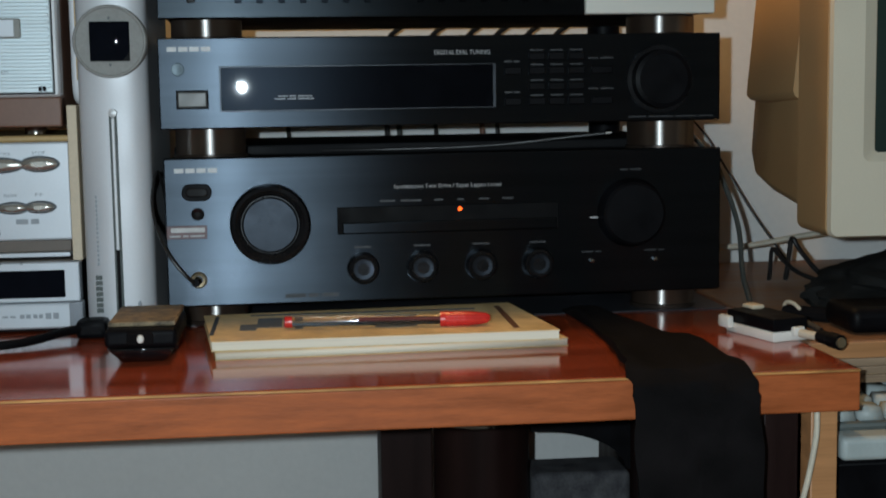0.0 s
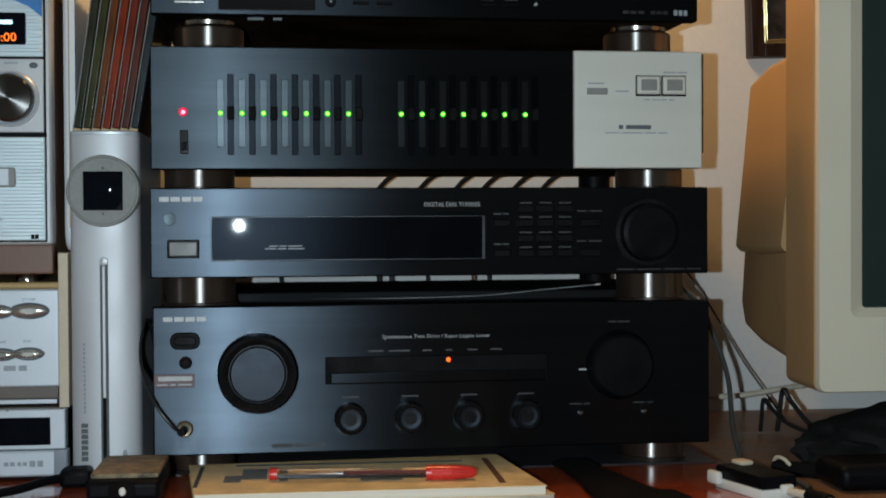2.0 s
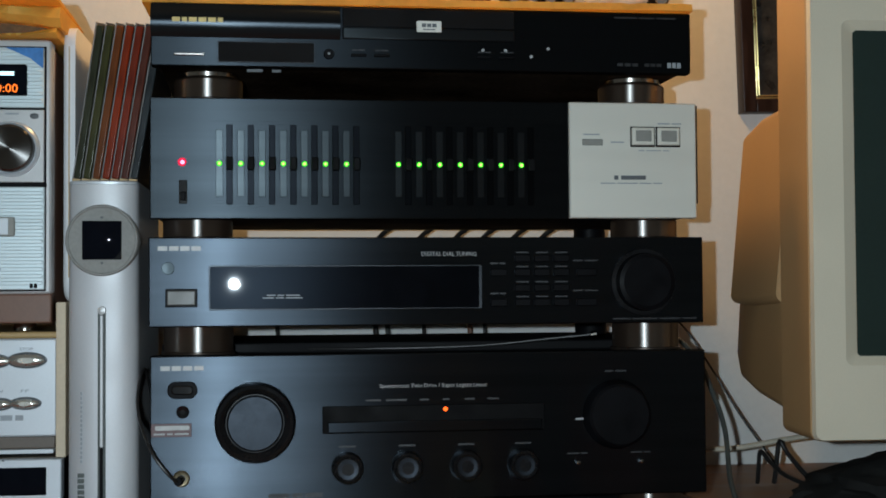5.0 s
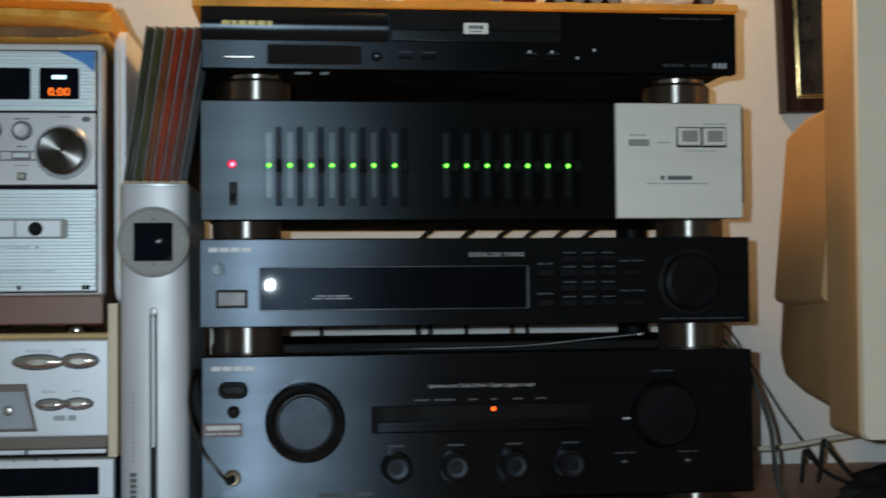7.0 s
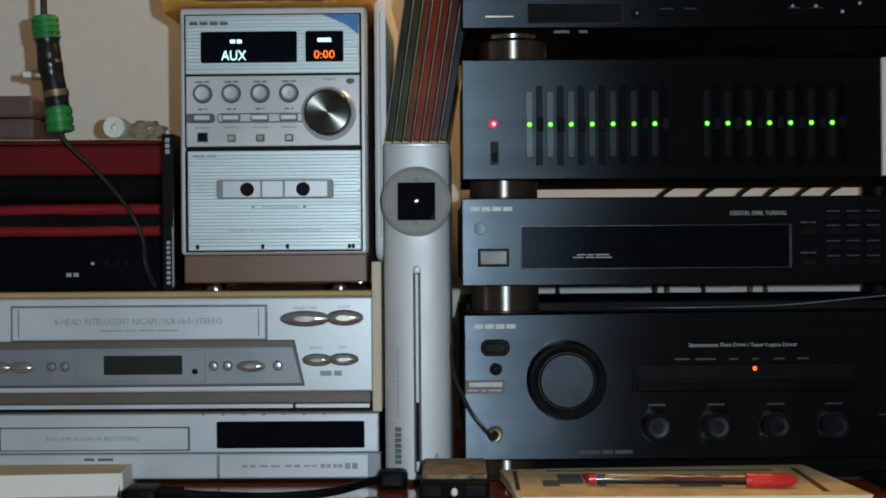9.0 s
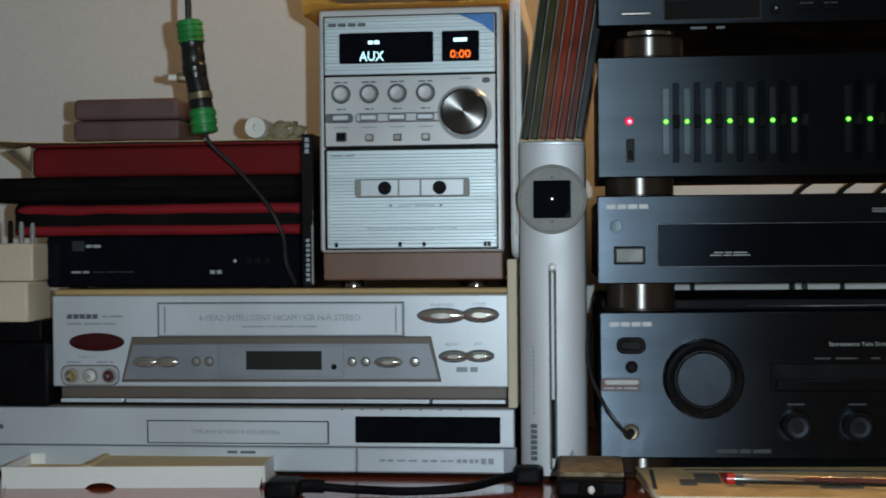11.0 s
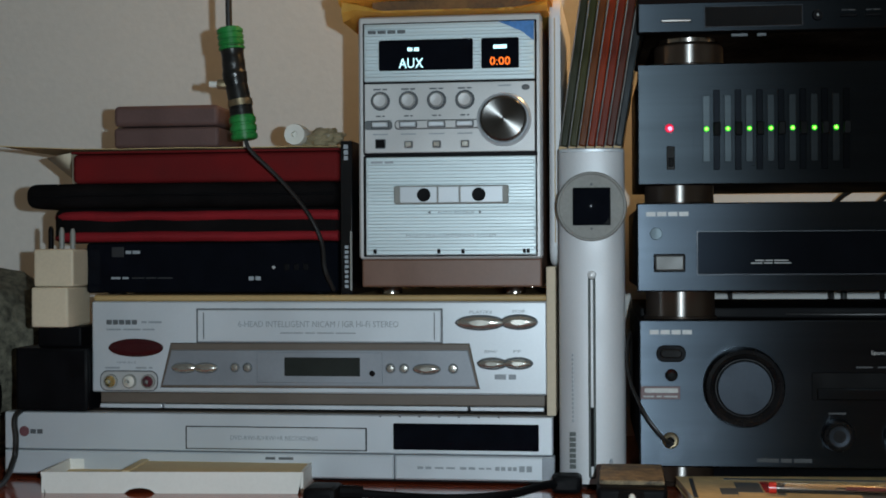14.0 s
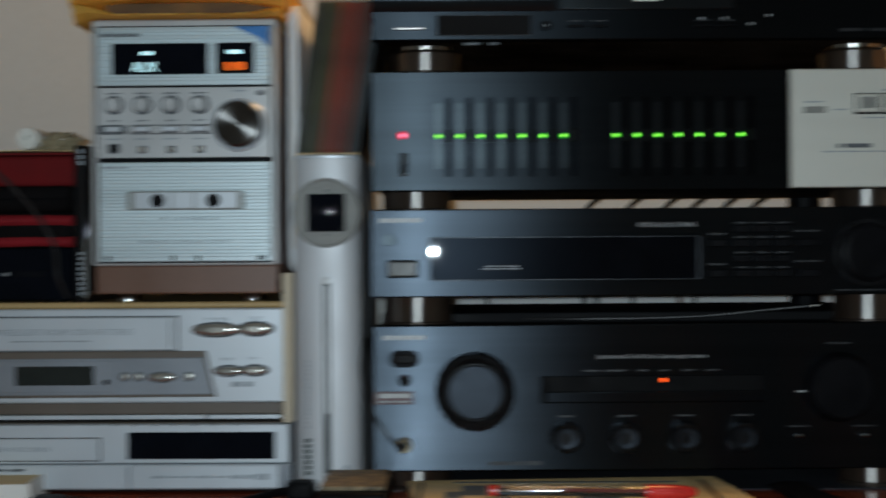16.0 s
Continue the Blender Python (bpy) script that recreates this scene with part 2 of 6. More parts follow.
# paler copy of the case plastic: bright lines along lit edges, put into colour
CDEDGE = mat("lit_case_lid_edge", (0.26, 0.25, 0.24), 0.10, var=0.25, scale=90, coat=0.5)
CDCLEAR = thin(mat("clear_case_edge", (0.10, 0.095, 0.09), 0.10, var=0.15, scale=60), (0.6, 0.55, 0.5), 0.5)
INKLCD = mat("grey_green_lcd", (0.020, 0.024, 0.022), 0.20, var=0.15)
PICTURE = mat("dark_print_picture", (0.030, 0.028, 0.026), 0.3, var=0.8, scale=40)
PENCLEAR = clear("clear_pen_barrel", (0.93, 0.88, 0.80), 0.08)
DULLBRASS = mat("dull_brass", (0.30, 0.24, 0.15), 0.4, metal=0.8, var=0.3, scale=90)
RINGCLEAR = mat("frosted_ring", (0.29, 0.29, 0.275), 0.6, var=0.12, scale=50, spec=0.2)
G_GREENRIM, G_REDRIM = glow("green_led_rim", (0.02, 1.0, 0.01), 0.42), glow("red_led_rim", (1.0, 0.012, 0.07), 0.75)
G_GREEN, G_RED, G_ORANGE = glow("green_led", (0.30, 1.0, 0.10), 2.6), glow("red_led", (1.0, 0.22, 0.36), 3.0), glow("orange_led", (1.0, 0.10, 0.01), 2.6)
G_CYAN, G_AMBER, G_WHITE = glow("cyan_segment", (0.55, 0.92, 1.0), 1.6), glow("amber_segment", (1.0, 0.16, 0.005), 1.8), glow("white_led", (0.9, 0.95, 1.0), 3.0)


# ---------- shapes ----------
def bx(bm, x0, x1, y0, y1, z0, z1, b=0.0, seg=2):
    m = Matrix.Translation(((x0 + x1) / 2, (y0 + y1) / 2, (z0 + z1) / 2)) @ Matrix.Diagonal((x1 - x0, y1 - y0, z1 - z0, 1))
    vs = bmesh.ops.create_cube(bm, size=1, matrix=m)["verts"]
    if b:
        es = list({e for v in vs for e in v.link_edges})
        bmesh.ops.bevel(bm, geom=es, offset=b, segments=seg, affect="EDGES", profile=0.5, clamp_overlap=True)
    return bm


def outline(cx, cz, w, h, r, n=6):
    r = max(1e-5, min(r, w / 2 - 1e-6, h / 2 - 1e-6))
    pts = []
    for k, (sx, sz) in enumerate(((1, 1), (-1, 1), (-1, -1), (1, -1))):
        for i in range(n + 1):
            a = math.pi / 2 * (k + i / n)
            pts.append((cx + sx * (w / 2 - r) + r * math.cos(a), cz + sz * (h / 2 - r) + r * math.sin(a)))
    return pts


def ellipse(cx, cz, w, h, n=36):
    return [(cx + w / 2 * math.cos(2 * math.pi * i / n), cz + h / 2 * math.sin(2 * math.pi * i / n)) for i in range(n)]


def skin(bm, rings, closed_ends=True):
    vr = [[bm.verts.new(p) for p in ring] for ring in rings]
    n = len(vr[0])
    for a, b in zip(vr, vr[1:]):
        for i in range(n):
            bm.faces.new((a[i], a[(i + 1) % n], b[(i + 1) % n], b[i]))
    if closed_ends:
        bm.faces.new(vr[0])
        bm.faces.new(vr[-1])
    return bm


def plate(bm, x0, x1, z0, z1, y0, y1, r=0.001, soft=0.0005):
    """A plate that faces the front: rounded corners, softened front rim; y0 is its face."""
    cx, cz, w, h = (x0 + x1) / 2, (z0 + z1) / 2, x1 - x0, z1 - z0
    rings = []
    for y, s in ((y0, soft), (y0 + soft * 0.35, soft * 0.35), (y0 + soft, 0), (y1, 0)):
        rings.append([(x, y, z) for x, z in outline(cx, cz, w - 2 * s, h - 2 * s, max(r - s, 1e-4))])
    return skin(bm, rings)


def oval(bm, cx, cz, w, h, y0, y1, dome=0.4):
    rings = [[(x, y, z) for x, z in ellipse(cx, cz, w * k, h * k)] for y, k in ((y0, 0.45), (y0 + (y1 - y0) * dome * 0.3, 0.8), (y0 + (y1 - y0) * dome, 1), (y1, 1))]
    return skin(bm, rings)


def knob(bm, cx, cz, prof, n=48):
    """Turned about an axis that points to the front; prof: (radius, y)."""
    return skin(bm, [[(cx + r * math.cos(2 * math.pi * i / n), y, cz + r * math.sin(2 * math.pi * i / n)) for i in range(n)] for r, y in prof])


def turned(bm, cx, cy, prof, n=40):
    """Turned about an upright axis; prof: (radius, z)."""
    return skin(bm, [[(cx + r * math.cos(2 * math.pi * i / n), cy + r * math.sin(2 * math.pi * i / n), z) for i in range(n)] for r, z in prof])


def spline(pts, k=8):
    p = [Vector(v) for v in pts]
    p = [p[0] * 2 - p[1], *p, p[-1] * 2 - p[-2]]
    out = []
    for i in range(1, len(p) - 2):
        for j in range(k):
            s = j / k
            out.append(0.5 * (2 * p[i] + (p[i + 1] - p[i - 1]) * s + (2 * p[i - 1] - 5 * p[i] + 4 * p[i + 1] - p[i + 2]) * s * s + (3 * p[i] - p[i - 1] - 3 * p[i + 1] + p[i + 2]) * s ** 3))
    return out + [p[-2]]


def tube(bm, pts, r, n=10, k=8):
    c = spline(pts, k)
    rings, up = [], Vector((0.31, 0.17, 0.93))
    for i, v in enumerate(c):
        d = (c[min(i + 1, len(c) - 1)] - c[max(i - 1, 0)]).normalized()
        a = d.cross(up).normalized()
        b = a.cross(d)
        up = b
        rr = r(i / (len(c) - 1)) if callable(r) else r
        rings.append([v + rr * (a * math.cos(2 * math.pi * j / n) + b * math.sin(2 * math.pi * j / n)) for j in range(n)])
    return skin(bm, rings)


def thing(name, label, category, at, group="", kind=""):
    ob = new(name)
    ob.empty_display_size = 0.02
    ob.location = at
    return tagged(ob, label, category, group, kind)


def root(ob):
    return ob if ob.parent is None else root(ob.parent)


def finish(bm, name, material):
    bmesh.ops.remove_doubles(bm, verts=bm.verts, dist=2e-6)
    bmesh.ops.recalc_face_normals(bm, faces=bm.faces)
    for f in bm.faces:
        f.smooth = max(abs(v) for v in f.normal) < 0.9999
    for e in bm.edges:
        if len(e.link_faces) == 2 and e.calc_face_angle() > 0.6:
            e.smooth = False
    me = bpy.data.meshes.new(name)
    bm.to_mesh(me)
    bm.free()
    me.materials.append(material)
    return me


def part(name, bm, material, parent, label=""):
    """One mesh under a thing or a part; it is drawn in the room's metres."""
    base = root(parent).location
    bmesh.ops.translate(bm, verts=bm.verts, vec=-base)
    ob = new(name, finish(bm, name, material))
    ob.parent = parent
    return tagged(ob, label)


def solid(name, bm, material, label, category, group="", kind=""):
    """A thing that is one mesh."""
    lo = Vector([min(v.co[i] for v in bm.verts) for i in range(3)])
    hi = Vector([max(v.co[i] for v in bm.verts) for i in range(3)])
    base = Vector(((lo.x + hi.x) / 2, (lo.y + hi.y) / 2, lo.z))
    bmesh.ops.translate(bm, verts=bm.verts, vec=-base)
    ob = new(name, finish(bm, name, material))
    ob.location = base
    return tagged(ob, label, category, group, kind)


B = bmesh.new


def words(name, text, x0, x1, z, y, height, material, parent, label="", upright=False):
    """Printed words of the built-in font, fitted to the width from x0 to x1, on a face that looks to the front."""
    cu = bpy.data.curves.new("words", "FONT")
    cu.body, cu.size, cu.extrude, cu.resolution_u = text, 1.0, 0.0, 2
    tmp = new("words", cu)
    me = bpy.data.meshes.new_from_object(tmp.evaluated_get(bpy.context.evaluated_depsgraph_get()))
    bpy.data.objects.remove(tmp)
    bm = B()
    bm.from_mesh(me)
    bpy.data.meshes.remove(me)
    lo = [min(v.co[i] for v in bm.verts) for i in (0, 1)]
    hi = [max(v.co[i] for v in bm.verts) for i in (0, 1)]
    sx, sz = (x1 - x0) / (hi[0] - lo[0]), height / (hi[1] - lo[1])
    for v in bm.verts:
        u, w = (v.co.x - lo[0]) * sx, (v.co.y - lo[1]) * sz
        v.co = (x0 + u, y, z - height / 2 + w)
    r = bmesh.ops.extrude_face_region(bm, geom=bm.faces[:])
    bmesh.ops.translate(bm, verts=[g for g in r["geom"] if isinstance(g, bmesh.types.BMVert)], vec=(0, 0.0004, 0))
    return part(name, bm, material, parent, label)


def bars(name, x0, x1, z, y, height, material, parent, counts=(3, 5, 4), label=""):
    """Writing too small to read: plain bars of its size."""
    bm = B()
    total = sum(counts) + 0.7 * (len(counts) - 1)
    x = x0
    for c in counts:
        w = (x1 - x0) * c / total
        bx(bm, x, x + w, y, y + 0.0004, z - height / 2, z + height / 2)
        x += w + (x1 - x0) * 0.7 / total
    return part(name, bm, material, parent, label)


TOP = -0.012  # the desk's surface
WALL_Y = 0.318
FLOOR_Z = -0.762

# ---------- the room ----------
def slab(name, x0, x1, y0, y1, z0, z1, material, label, category):
    return solid(name, bx(B(), x0, x1, y0, y1, z0, z1), material, label, category, kind="structure")


slab("wall_north", -2.4, 2.4, WALL_Y, WALL_Y + 0.12, FLOOR_Z, 1.74, WALL, "off-white painted plaster wall behind the desk", "wall")
# unseen walls and ceiling, added so that the lamps' light bounces back
slab("wall_south", -2.4, 2.4, -3.3, -3.18, FLOOR_Z, 1.74, ROOM, "unseen wall added to close the room opposite the desk", "wall")
slab("wall_west", -2.52, -2.4, -3.3, WALL_Y + 0.12, FLOOR_Z, 1.74, ROOM, "unseen side wall added to close the room", "wall")
slab("wall_east", 2.4, 2.52, -3.3, WALL_Y + 0.12, FLOOR_Z, 1.74, ROOM, "unseen side wall added to close the room", "wall")
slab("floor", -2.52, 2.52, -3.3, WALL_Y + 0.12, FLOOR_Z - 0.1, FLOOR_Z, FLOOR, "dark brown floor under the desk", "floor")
slab("ceiling", -2.52, 2.52, -3.3, WALL_Y + 0.12, 1.74, 1.84, ROOM, "unseen ceiling added to close the room", "ceiling")

# ---------- desk ----------
desk = thing("desk", "glossy reddish-brown wooden desk against the wall", "desk", (-0.4, 0.04, FLOOR_Z))
part("desktop", bx(B(), -1.05, 0.238, -0.2270, WALL_Y - 0.003, TOP - 0.026, TOP, 0.0012), DESK, desk, "glossy reddish-brown varnished top")
part("edge_band", bx(B(), -1.05, 0.238, -0.2315, -0.2272, TOP - 0.0265, TOP - 0.0012, 0.0012), EDGE, desk, "orange-brown wood edge band")
part("worn_arris", bx(B(), -1.05, 0.238, -0.2318, -0.2290, TOP - 0.0012, TOP + 0.0002, 0.0004, 1), mat("worn_pale_edge", (0.55, 0.27, 0.09), 0.4, var=0.4, scale=60, fine=200, stretch=(0.4, 1, 1)), desk, "worn paler front arris")
part("leg", bx(B(), 0.2085, 0.2262, -0.225, -0.207, FLOOR_Z, TOP - 0.0262, 0.001), PINE, desk, "pale wooden upright")
part("leg", bx(B(), -1.03, -1.01, -0.225, 0.25, FLOOR_Z, TOP - 0.0262, 0.001), PINE, desk, "pale wooden upright")
part("side_panel", bx(B(), 0.185, 0.2082, -0.204, 0.29, FLOOR_Z, TOP - 0.0262, 0.001), DARKWOOD, desk, "dark brown side panel")

table = thing("computer_table", "pale wooden computer table beside the desk", "table", (0.62, 0.08, FLOOR_Z))
part("tabletop", bx(B(), 0.2405, 1.05, -0.135, WALL_Y - 0.003, TOP - 0.004, TOP, 0.001), mat("brown_table_top", (0.24, 0.125, 0.065), 0.5, var=0.25, scale=10, fine=80, stretch=(0.5, 5, 5), bump=0.05), table, "worn brown top")
part("edge_band", bx(B(), 0.2405, 1.05, -0.1385, -0.1352, TOP - 0.0120, TOP - 0.0004, 0.0008), PINE, table, "orange-brown edge band")
EDGEGREY = mat("greyish_layered_edge", (0.30, 0.205, 0.13), 0.6, var=0.3, scale=14, fine=90, stretch=(0.4, 5, 9), bump=0.08)
for i in range(3):
    part("edge_strip", bx(B(), 0.2405, 1.05, -0.1378 + 0.0006 * (i % 2), -0.1352, TOP - 0.0300 + 0.0060 * i, TOP - 0.0243 + 0.0060 * i, 0.0006), EDGEGREY, table)
part("core", bx(B(), 0.2405, 1.05, -0.1350, WALL_Y - 0.004, TOP - 0.0300, TOP - 0.0041), TAN, table)
for x in (0.245, 1.02):
    part("leg", bx(B(), x, x + 0.02, 0.02, 0.29, FLOOR_Z, TOP - 0.0302, 0.001), DARKWOOD, table)
part("keyboard_shelf", bx(B(), 0.231, 1.018, -0.21, 0.20, TOP - 0.122, TOP - 0.108, 0.001), PINE, table, "pale wooden pull-out shelf")


# ---------- hi-fi feet ----------
def foot(parent, x, y, z0, z1, r):
    f = part("foot", turned(B(), x, y, ((r * 0.9, z0), (r, z0 + 0.0015), (r, z1 - 0.002), (r * 0.96, z1 - 0.0006), (r * 0.9, z1))), FOOTMETAL, parent, "round chromed foot")
    part("rubber_pad", turned(B(), x, y, ((r * 1.05, z0 - 0.0001), (r * 1.06, z0 + 0.001), (r * 1.06, z0 + 0.003), (r * 1.02, z0 + 0.0036))), FOOTDARK, f)


def feet(parent, z0, z1, r=0.0272, back=0.23, front=0.045, xs=(-0.178, 0.185)):
    for x in xs:
        foot(parent, x, front, z0, z1, r)
        part("rear_foot", turned(B(), x, back, ((0.014, z0), (0.015, z0 + 0.001), (0.015, z1)), 24), SOFTBLACK, parent)


solid("desk_mat", bx(B(), -0.205, 0.232, 0.020, 0.275, TOP, TOP + 0.0009, 0.0003, 1), mat("dark_grey_sheet", (0.040, 0.043, 0.052), 0.32, var=0.25, scale=12, fine=300, spec=0.7), "thin dark grey sheet lying under the amplifier", "mat")

# ---------- amplifier ----------
amp = thing("amplifier", "black stereo amplifier with round knobs on chromed feet", "amplifier", (0.004, 0.14, TOP))
AX0, AX1, AZ0, AZ1 = -0.2125, 0.2210, 0.0070, 0.1200
part("casing", bx(B(), AX0 + 0.002, AX1 - 0.002, 0.0105, 0.285, AZ0 + 0.002, AZ1 - 0.002, 0.0015), BODYBLACK, amp)
part("vent_cover", bx(B(), AX0 + 0.004, AX1 - 0.004, 0.075, 0.283, AZ1 - 0.0022, 0.1262, 0.0015), BODYBLACK, amp, "raised black vent cover")
panel = part("front_panel", plate(B(), AX0, AX1, AZ0, AZ1, 0.0, 0.0104, 0.0015, 0.0012), BRUSHED, amp, "black brushed front panel")
feet(amp, TOP + 0.0009, AZ0 + 0.0015, 0.0255, xs=(-0.178, 0.187))
bars("brand_badge", -0.2045, -0.1725, 0.1105, -0.0008, 0.0034, BADGE, panel, (4, 4, 4, 4), "pale raised badge")
pw = part("power_button", plate(B(), -0.1995, -0.1770, 0.0875, 0.1005, -0.0010, 0.001, 0.006, 0.0008), SOFTBLACK, amp)
part("button_cap", plate(B(), -0.1965, -0.1800, 0.0905, 0.0975, -0.0026, -0.0008, 0.0034, 0.0010), GLOSS, pw)
part("remote_sensor", knob(B(), -0.1880, 0.0775, ((0.002, -0.0006), (0.0045, -0.0012), (0.0052, 0.001))), GLOSS, amp)
st = part("sticker", plate(B(), -0.2115, -0.1815, 0.0590, 0.0690, -0.0006, 0.0004, 0.0004, 0.0002), mat("dark_red_sticker", (0.070, 0.012, 0.014), 0.4), amp, "small white and dark red sticker")
part("white_band", plate(B(), -0.2085, -0.1830, 0.0640, 0.0675, -0.0010, -0.0005, 0.001, 0.0002), BADGE, st)
bars("small_print", -0.2095, -0.1835, 0.0612, -0.0010, 0.0012, PRINT, st, (4, 2, 5))
vol = part("volume_knob", knob(B(), -0.1340, 0.0690, ((0.0219, -0.0110), (0.0232, -0.0126), (0.0262, -0.0150), (0.0288, -0.0142), (0.0302, -0.0100), (0.0306, 0.0005))), KNOBRING, amp, "large round knob with a gloss black ring")
part("knob_face", knob(B(), -0.1340, 0.0690, ((0.004, -0.0126), (0.0198, -0.0126), (0.0207, -0.0122), (0.0212, -0.0112), (0.0213, -0.009)), 56), KNOBFACE, vol)
part("display_slot", plate(B(), -0.0830, 0.0900, 0.0590, 0.0800, -0.0007, 0.001, 0.001, 0.0005), CAPBLACK, amp)
part("slot_rim", plate(B(), -0.0790, 0.0880, 0.0595, 0.0680, -0.0022, -0.0006, 0.001, 0.0008), BRUSHED, amp)
part("indicator", knob(B(), 0.0120, 0.0765, ((0.0004, -0.0026), (0.0013, -0.0022), (0.0018, -0.0006))), G_ORANGE, amp, "glowing orange indicator lamp")
words("model_text", "Spontaneous Twin Drive / Super Legato Linear", -0.0390, 0.0450, 0.0945, -0.0007, 0.0040, PRINT, panel)
for x0, x1 in ((-0.050, -0.038), (-0.034, -0.018), (-0.008, -0.001), (0.010, 0.015), (0.027, 0.035), (0.045, 0.054)):
    bars("slot_label", x0, x1, 0.0840, -0.0006, 0.0014, PRINTDIM, panel, (3,))
for x in (-0.0640, -0.0180, 0.0280, 0.0730):
    k = part("tone_knob", knob(B(), x, 0.0325, ((0.0082, -0.0090), (0.0095, -0.0100), (0.0112, -0.0085), (0.0122, -0.004), (0.0126, 0.0005))), KNOBRING, amp)
    part("knob_face", knob(B(), x, 0.0325, ((0.002, -0.0088), (0.0075, -0.0092), (0.0083, -0.0080)), 32), KNOBFACE, k)
    bars("knob_label", x - 0.0065, x + 0.0065, 0.0490, -0.0006, 0.0014, PRINTDIM, panel, (3,))
part("selector_knob", knob(B(), 0.1480, 0.0700, ((0.006, -0.0130), (0.0225, -0.0130), (0.0245, -0.0115), (0.0262, -0.003), (0.0275, 0.0005))), SOFTBLACK, amp, "dark round selector knob")
part("pointer_mark", bx(B(), 0.1150, 0.1212, -0.0008, 0.0003, 0.0662, 0.0676), PRINT, panel, "white pointer mark")
bars("knob_label", 0.139, 0.156, 0.1040, -0.0006, 0.0014, PRINTDIM, panel, (3, 4))
for x in (0.1160, 0.1670):
    part("toggle", knob(B(), x, 0.0330, ((0.0006, -0.0050), (0.0016, -0.0045), (0.0018, 0.0004))), CHROME, amp)
    bars("switch_label", x - 0.008, x + 0.008, 0.0400, -0.0006, 0.0012, PRINTDIM, panel, (4, 2))
bars("model_strip", -0.124, -0.083, 0.0130, -0.0006, 0.0030, PRINTDIM, panel, (6, 3, 5))
part("headphone_jack", knob(B(), -0.1890, 0.0275, ((0.0030, 0.0002), (0.0030, -0.0022), (0.0050, -0.0026), (0.0062, -0.0015), (0.0064, 0.0004))), DULLBRASS, amp, "dull brass headphone socket")

plug = thing("headphone_cable", "thin black cable plugged into the amplifier's socket", "cable", (-0.19, -0.03, 0.02))
part("plug_body", tube(B(), ((-0.1890, -0.0026, 0.0275), (-0.1892, -0.012, 0.0276), (-0.190, -0.020, 0.028)), 0.0030), SOFTBLACK, plug, "black plug")
part("cord", tube(B(), ((-0.190, -0.019, 0.028), (-0.196, -0.026, 0.034), (-0.208, -0.024, 0.050), (-0.2185, -0.008, 0.072), (-0.2215, 0.004, 0.092), (-0.2185, 0.03, 0.108), (-0.2175, 0.10, 0.06))  , 0.0012), CABLE, plug)

# ---------- tuner ----------
tun = thing("tuner", "black radio tuner with a dark glass display", "tuner", (0.004, 0.14, AZ1))
TZ0, TZ1 = 0.1415, 0.2095
part("casing", bx(B(), -0.2115, 0.2180, 0.0105, 0.265, TZ0 + 0.002, TZ1 - 0.002, 0.0012), BODYBLACK, tun)
panel = part("front_panel", plate(B(), -0.2135, 0.2200, TZ0, TZ1, 0.0, 0.0104, 0.001, 0.001), BRUSHED, tun, "black brushed front panel")
feet(tun, AZ1 - 0.002, TZ0 + 0.0018)
bars("brand_badge", -0.2065, -0.1745, 0.2010, -0.0008, 0.0034, BADGE, panel, (4, 4, 4, 4), "pale badge")
part("worn_emblem", knob(B(), -0.1990, 0.1860, ((0.001, -0.0004), (0.0045, -0.0005), (0.0050, 0.0003)), 20), STRIP, panel)
tb = part("power_button", plate(B(), -0.2010, -0.1770, 0.1565, 0.1705, -0.0006, 0.0008, 0.0008, 0.0004), SOFTBLACK, tun)
part("button_cap", plate(B(), -0.1995, -0.1785, 0.1580, 0.1690, -0.0030, -0.0006, 0.0010, 0.0008), mat("dull_grey_button", (0.15, 0.155, 0.15), 0.45, var=0.1, scale=60), tb, "grey square button cap")
def seated(bm):
    """The window sits a little askew in its opening, proud by two millimetres at the dial's end."""
    for v in bm.verts:
        v.co.y -= 0.0122 * (v.co.x + 0.1685)
    return bm


rim = part("display_rim", seated(plate(B(), -0.1685, 0.0410, 0.1540, 0.1880, -0.0010, 0.0040, 0.0012, 0.0004)), RIMGREY, tun, "thin dull rim")
part("display_glass", seated(plate(B(), -0.1676, 0.0385, 0.1548, 0.1872, -0.0016, -0.0009, 0.0010, 0.0002)), TUNERGLASS, rim, "glossy black display glass")
for z, a, b in ((0.1652, -0.1250, -0.1000), (0.1632, -0.1280, -0.0980)):
    bars("glass_print", a, b, z, -0.0030, 0.0008, PRINT, rim, (4, 3, 6))
words("front_text", "DIGITAL DIAL TUNING", -0.0060, 0.0370, 0.1965, -0.0007, 0.0034, PRINT, panel)
for z in (0.1935, 0.1825, 0.1705, 0.1590):
    for x in (0.0735, 0.0890, 0.1045):
        part("preset_button", plate(B(), x - 0.0064, x + 0.0064, z - 0.0035, z + 0.0022, -0.0020, 0.0006, 0.0007, 0.0006), SOFTBLACK, tun)
        bars("button_label", x - 0.005, x + 0.005, z + 0.0040, -0.0006, 0.0012, PRINTDIM, panel, (3,))
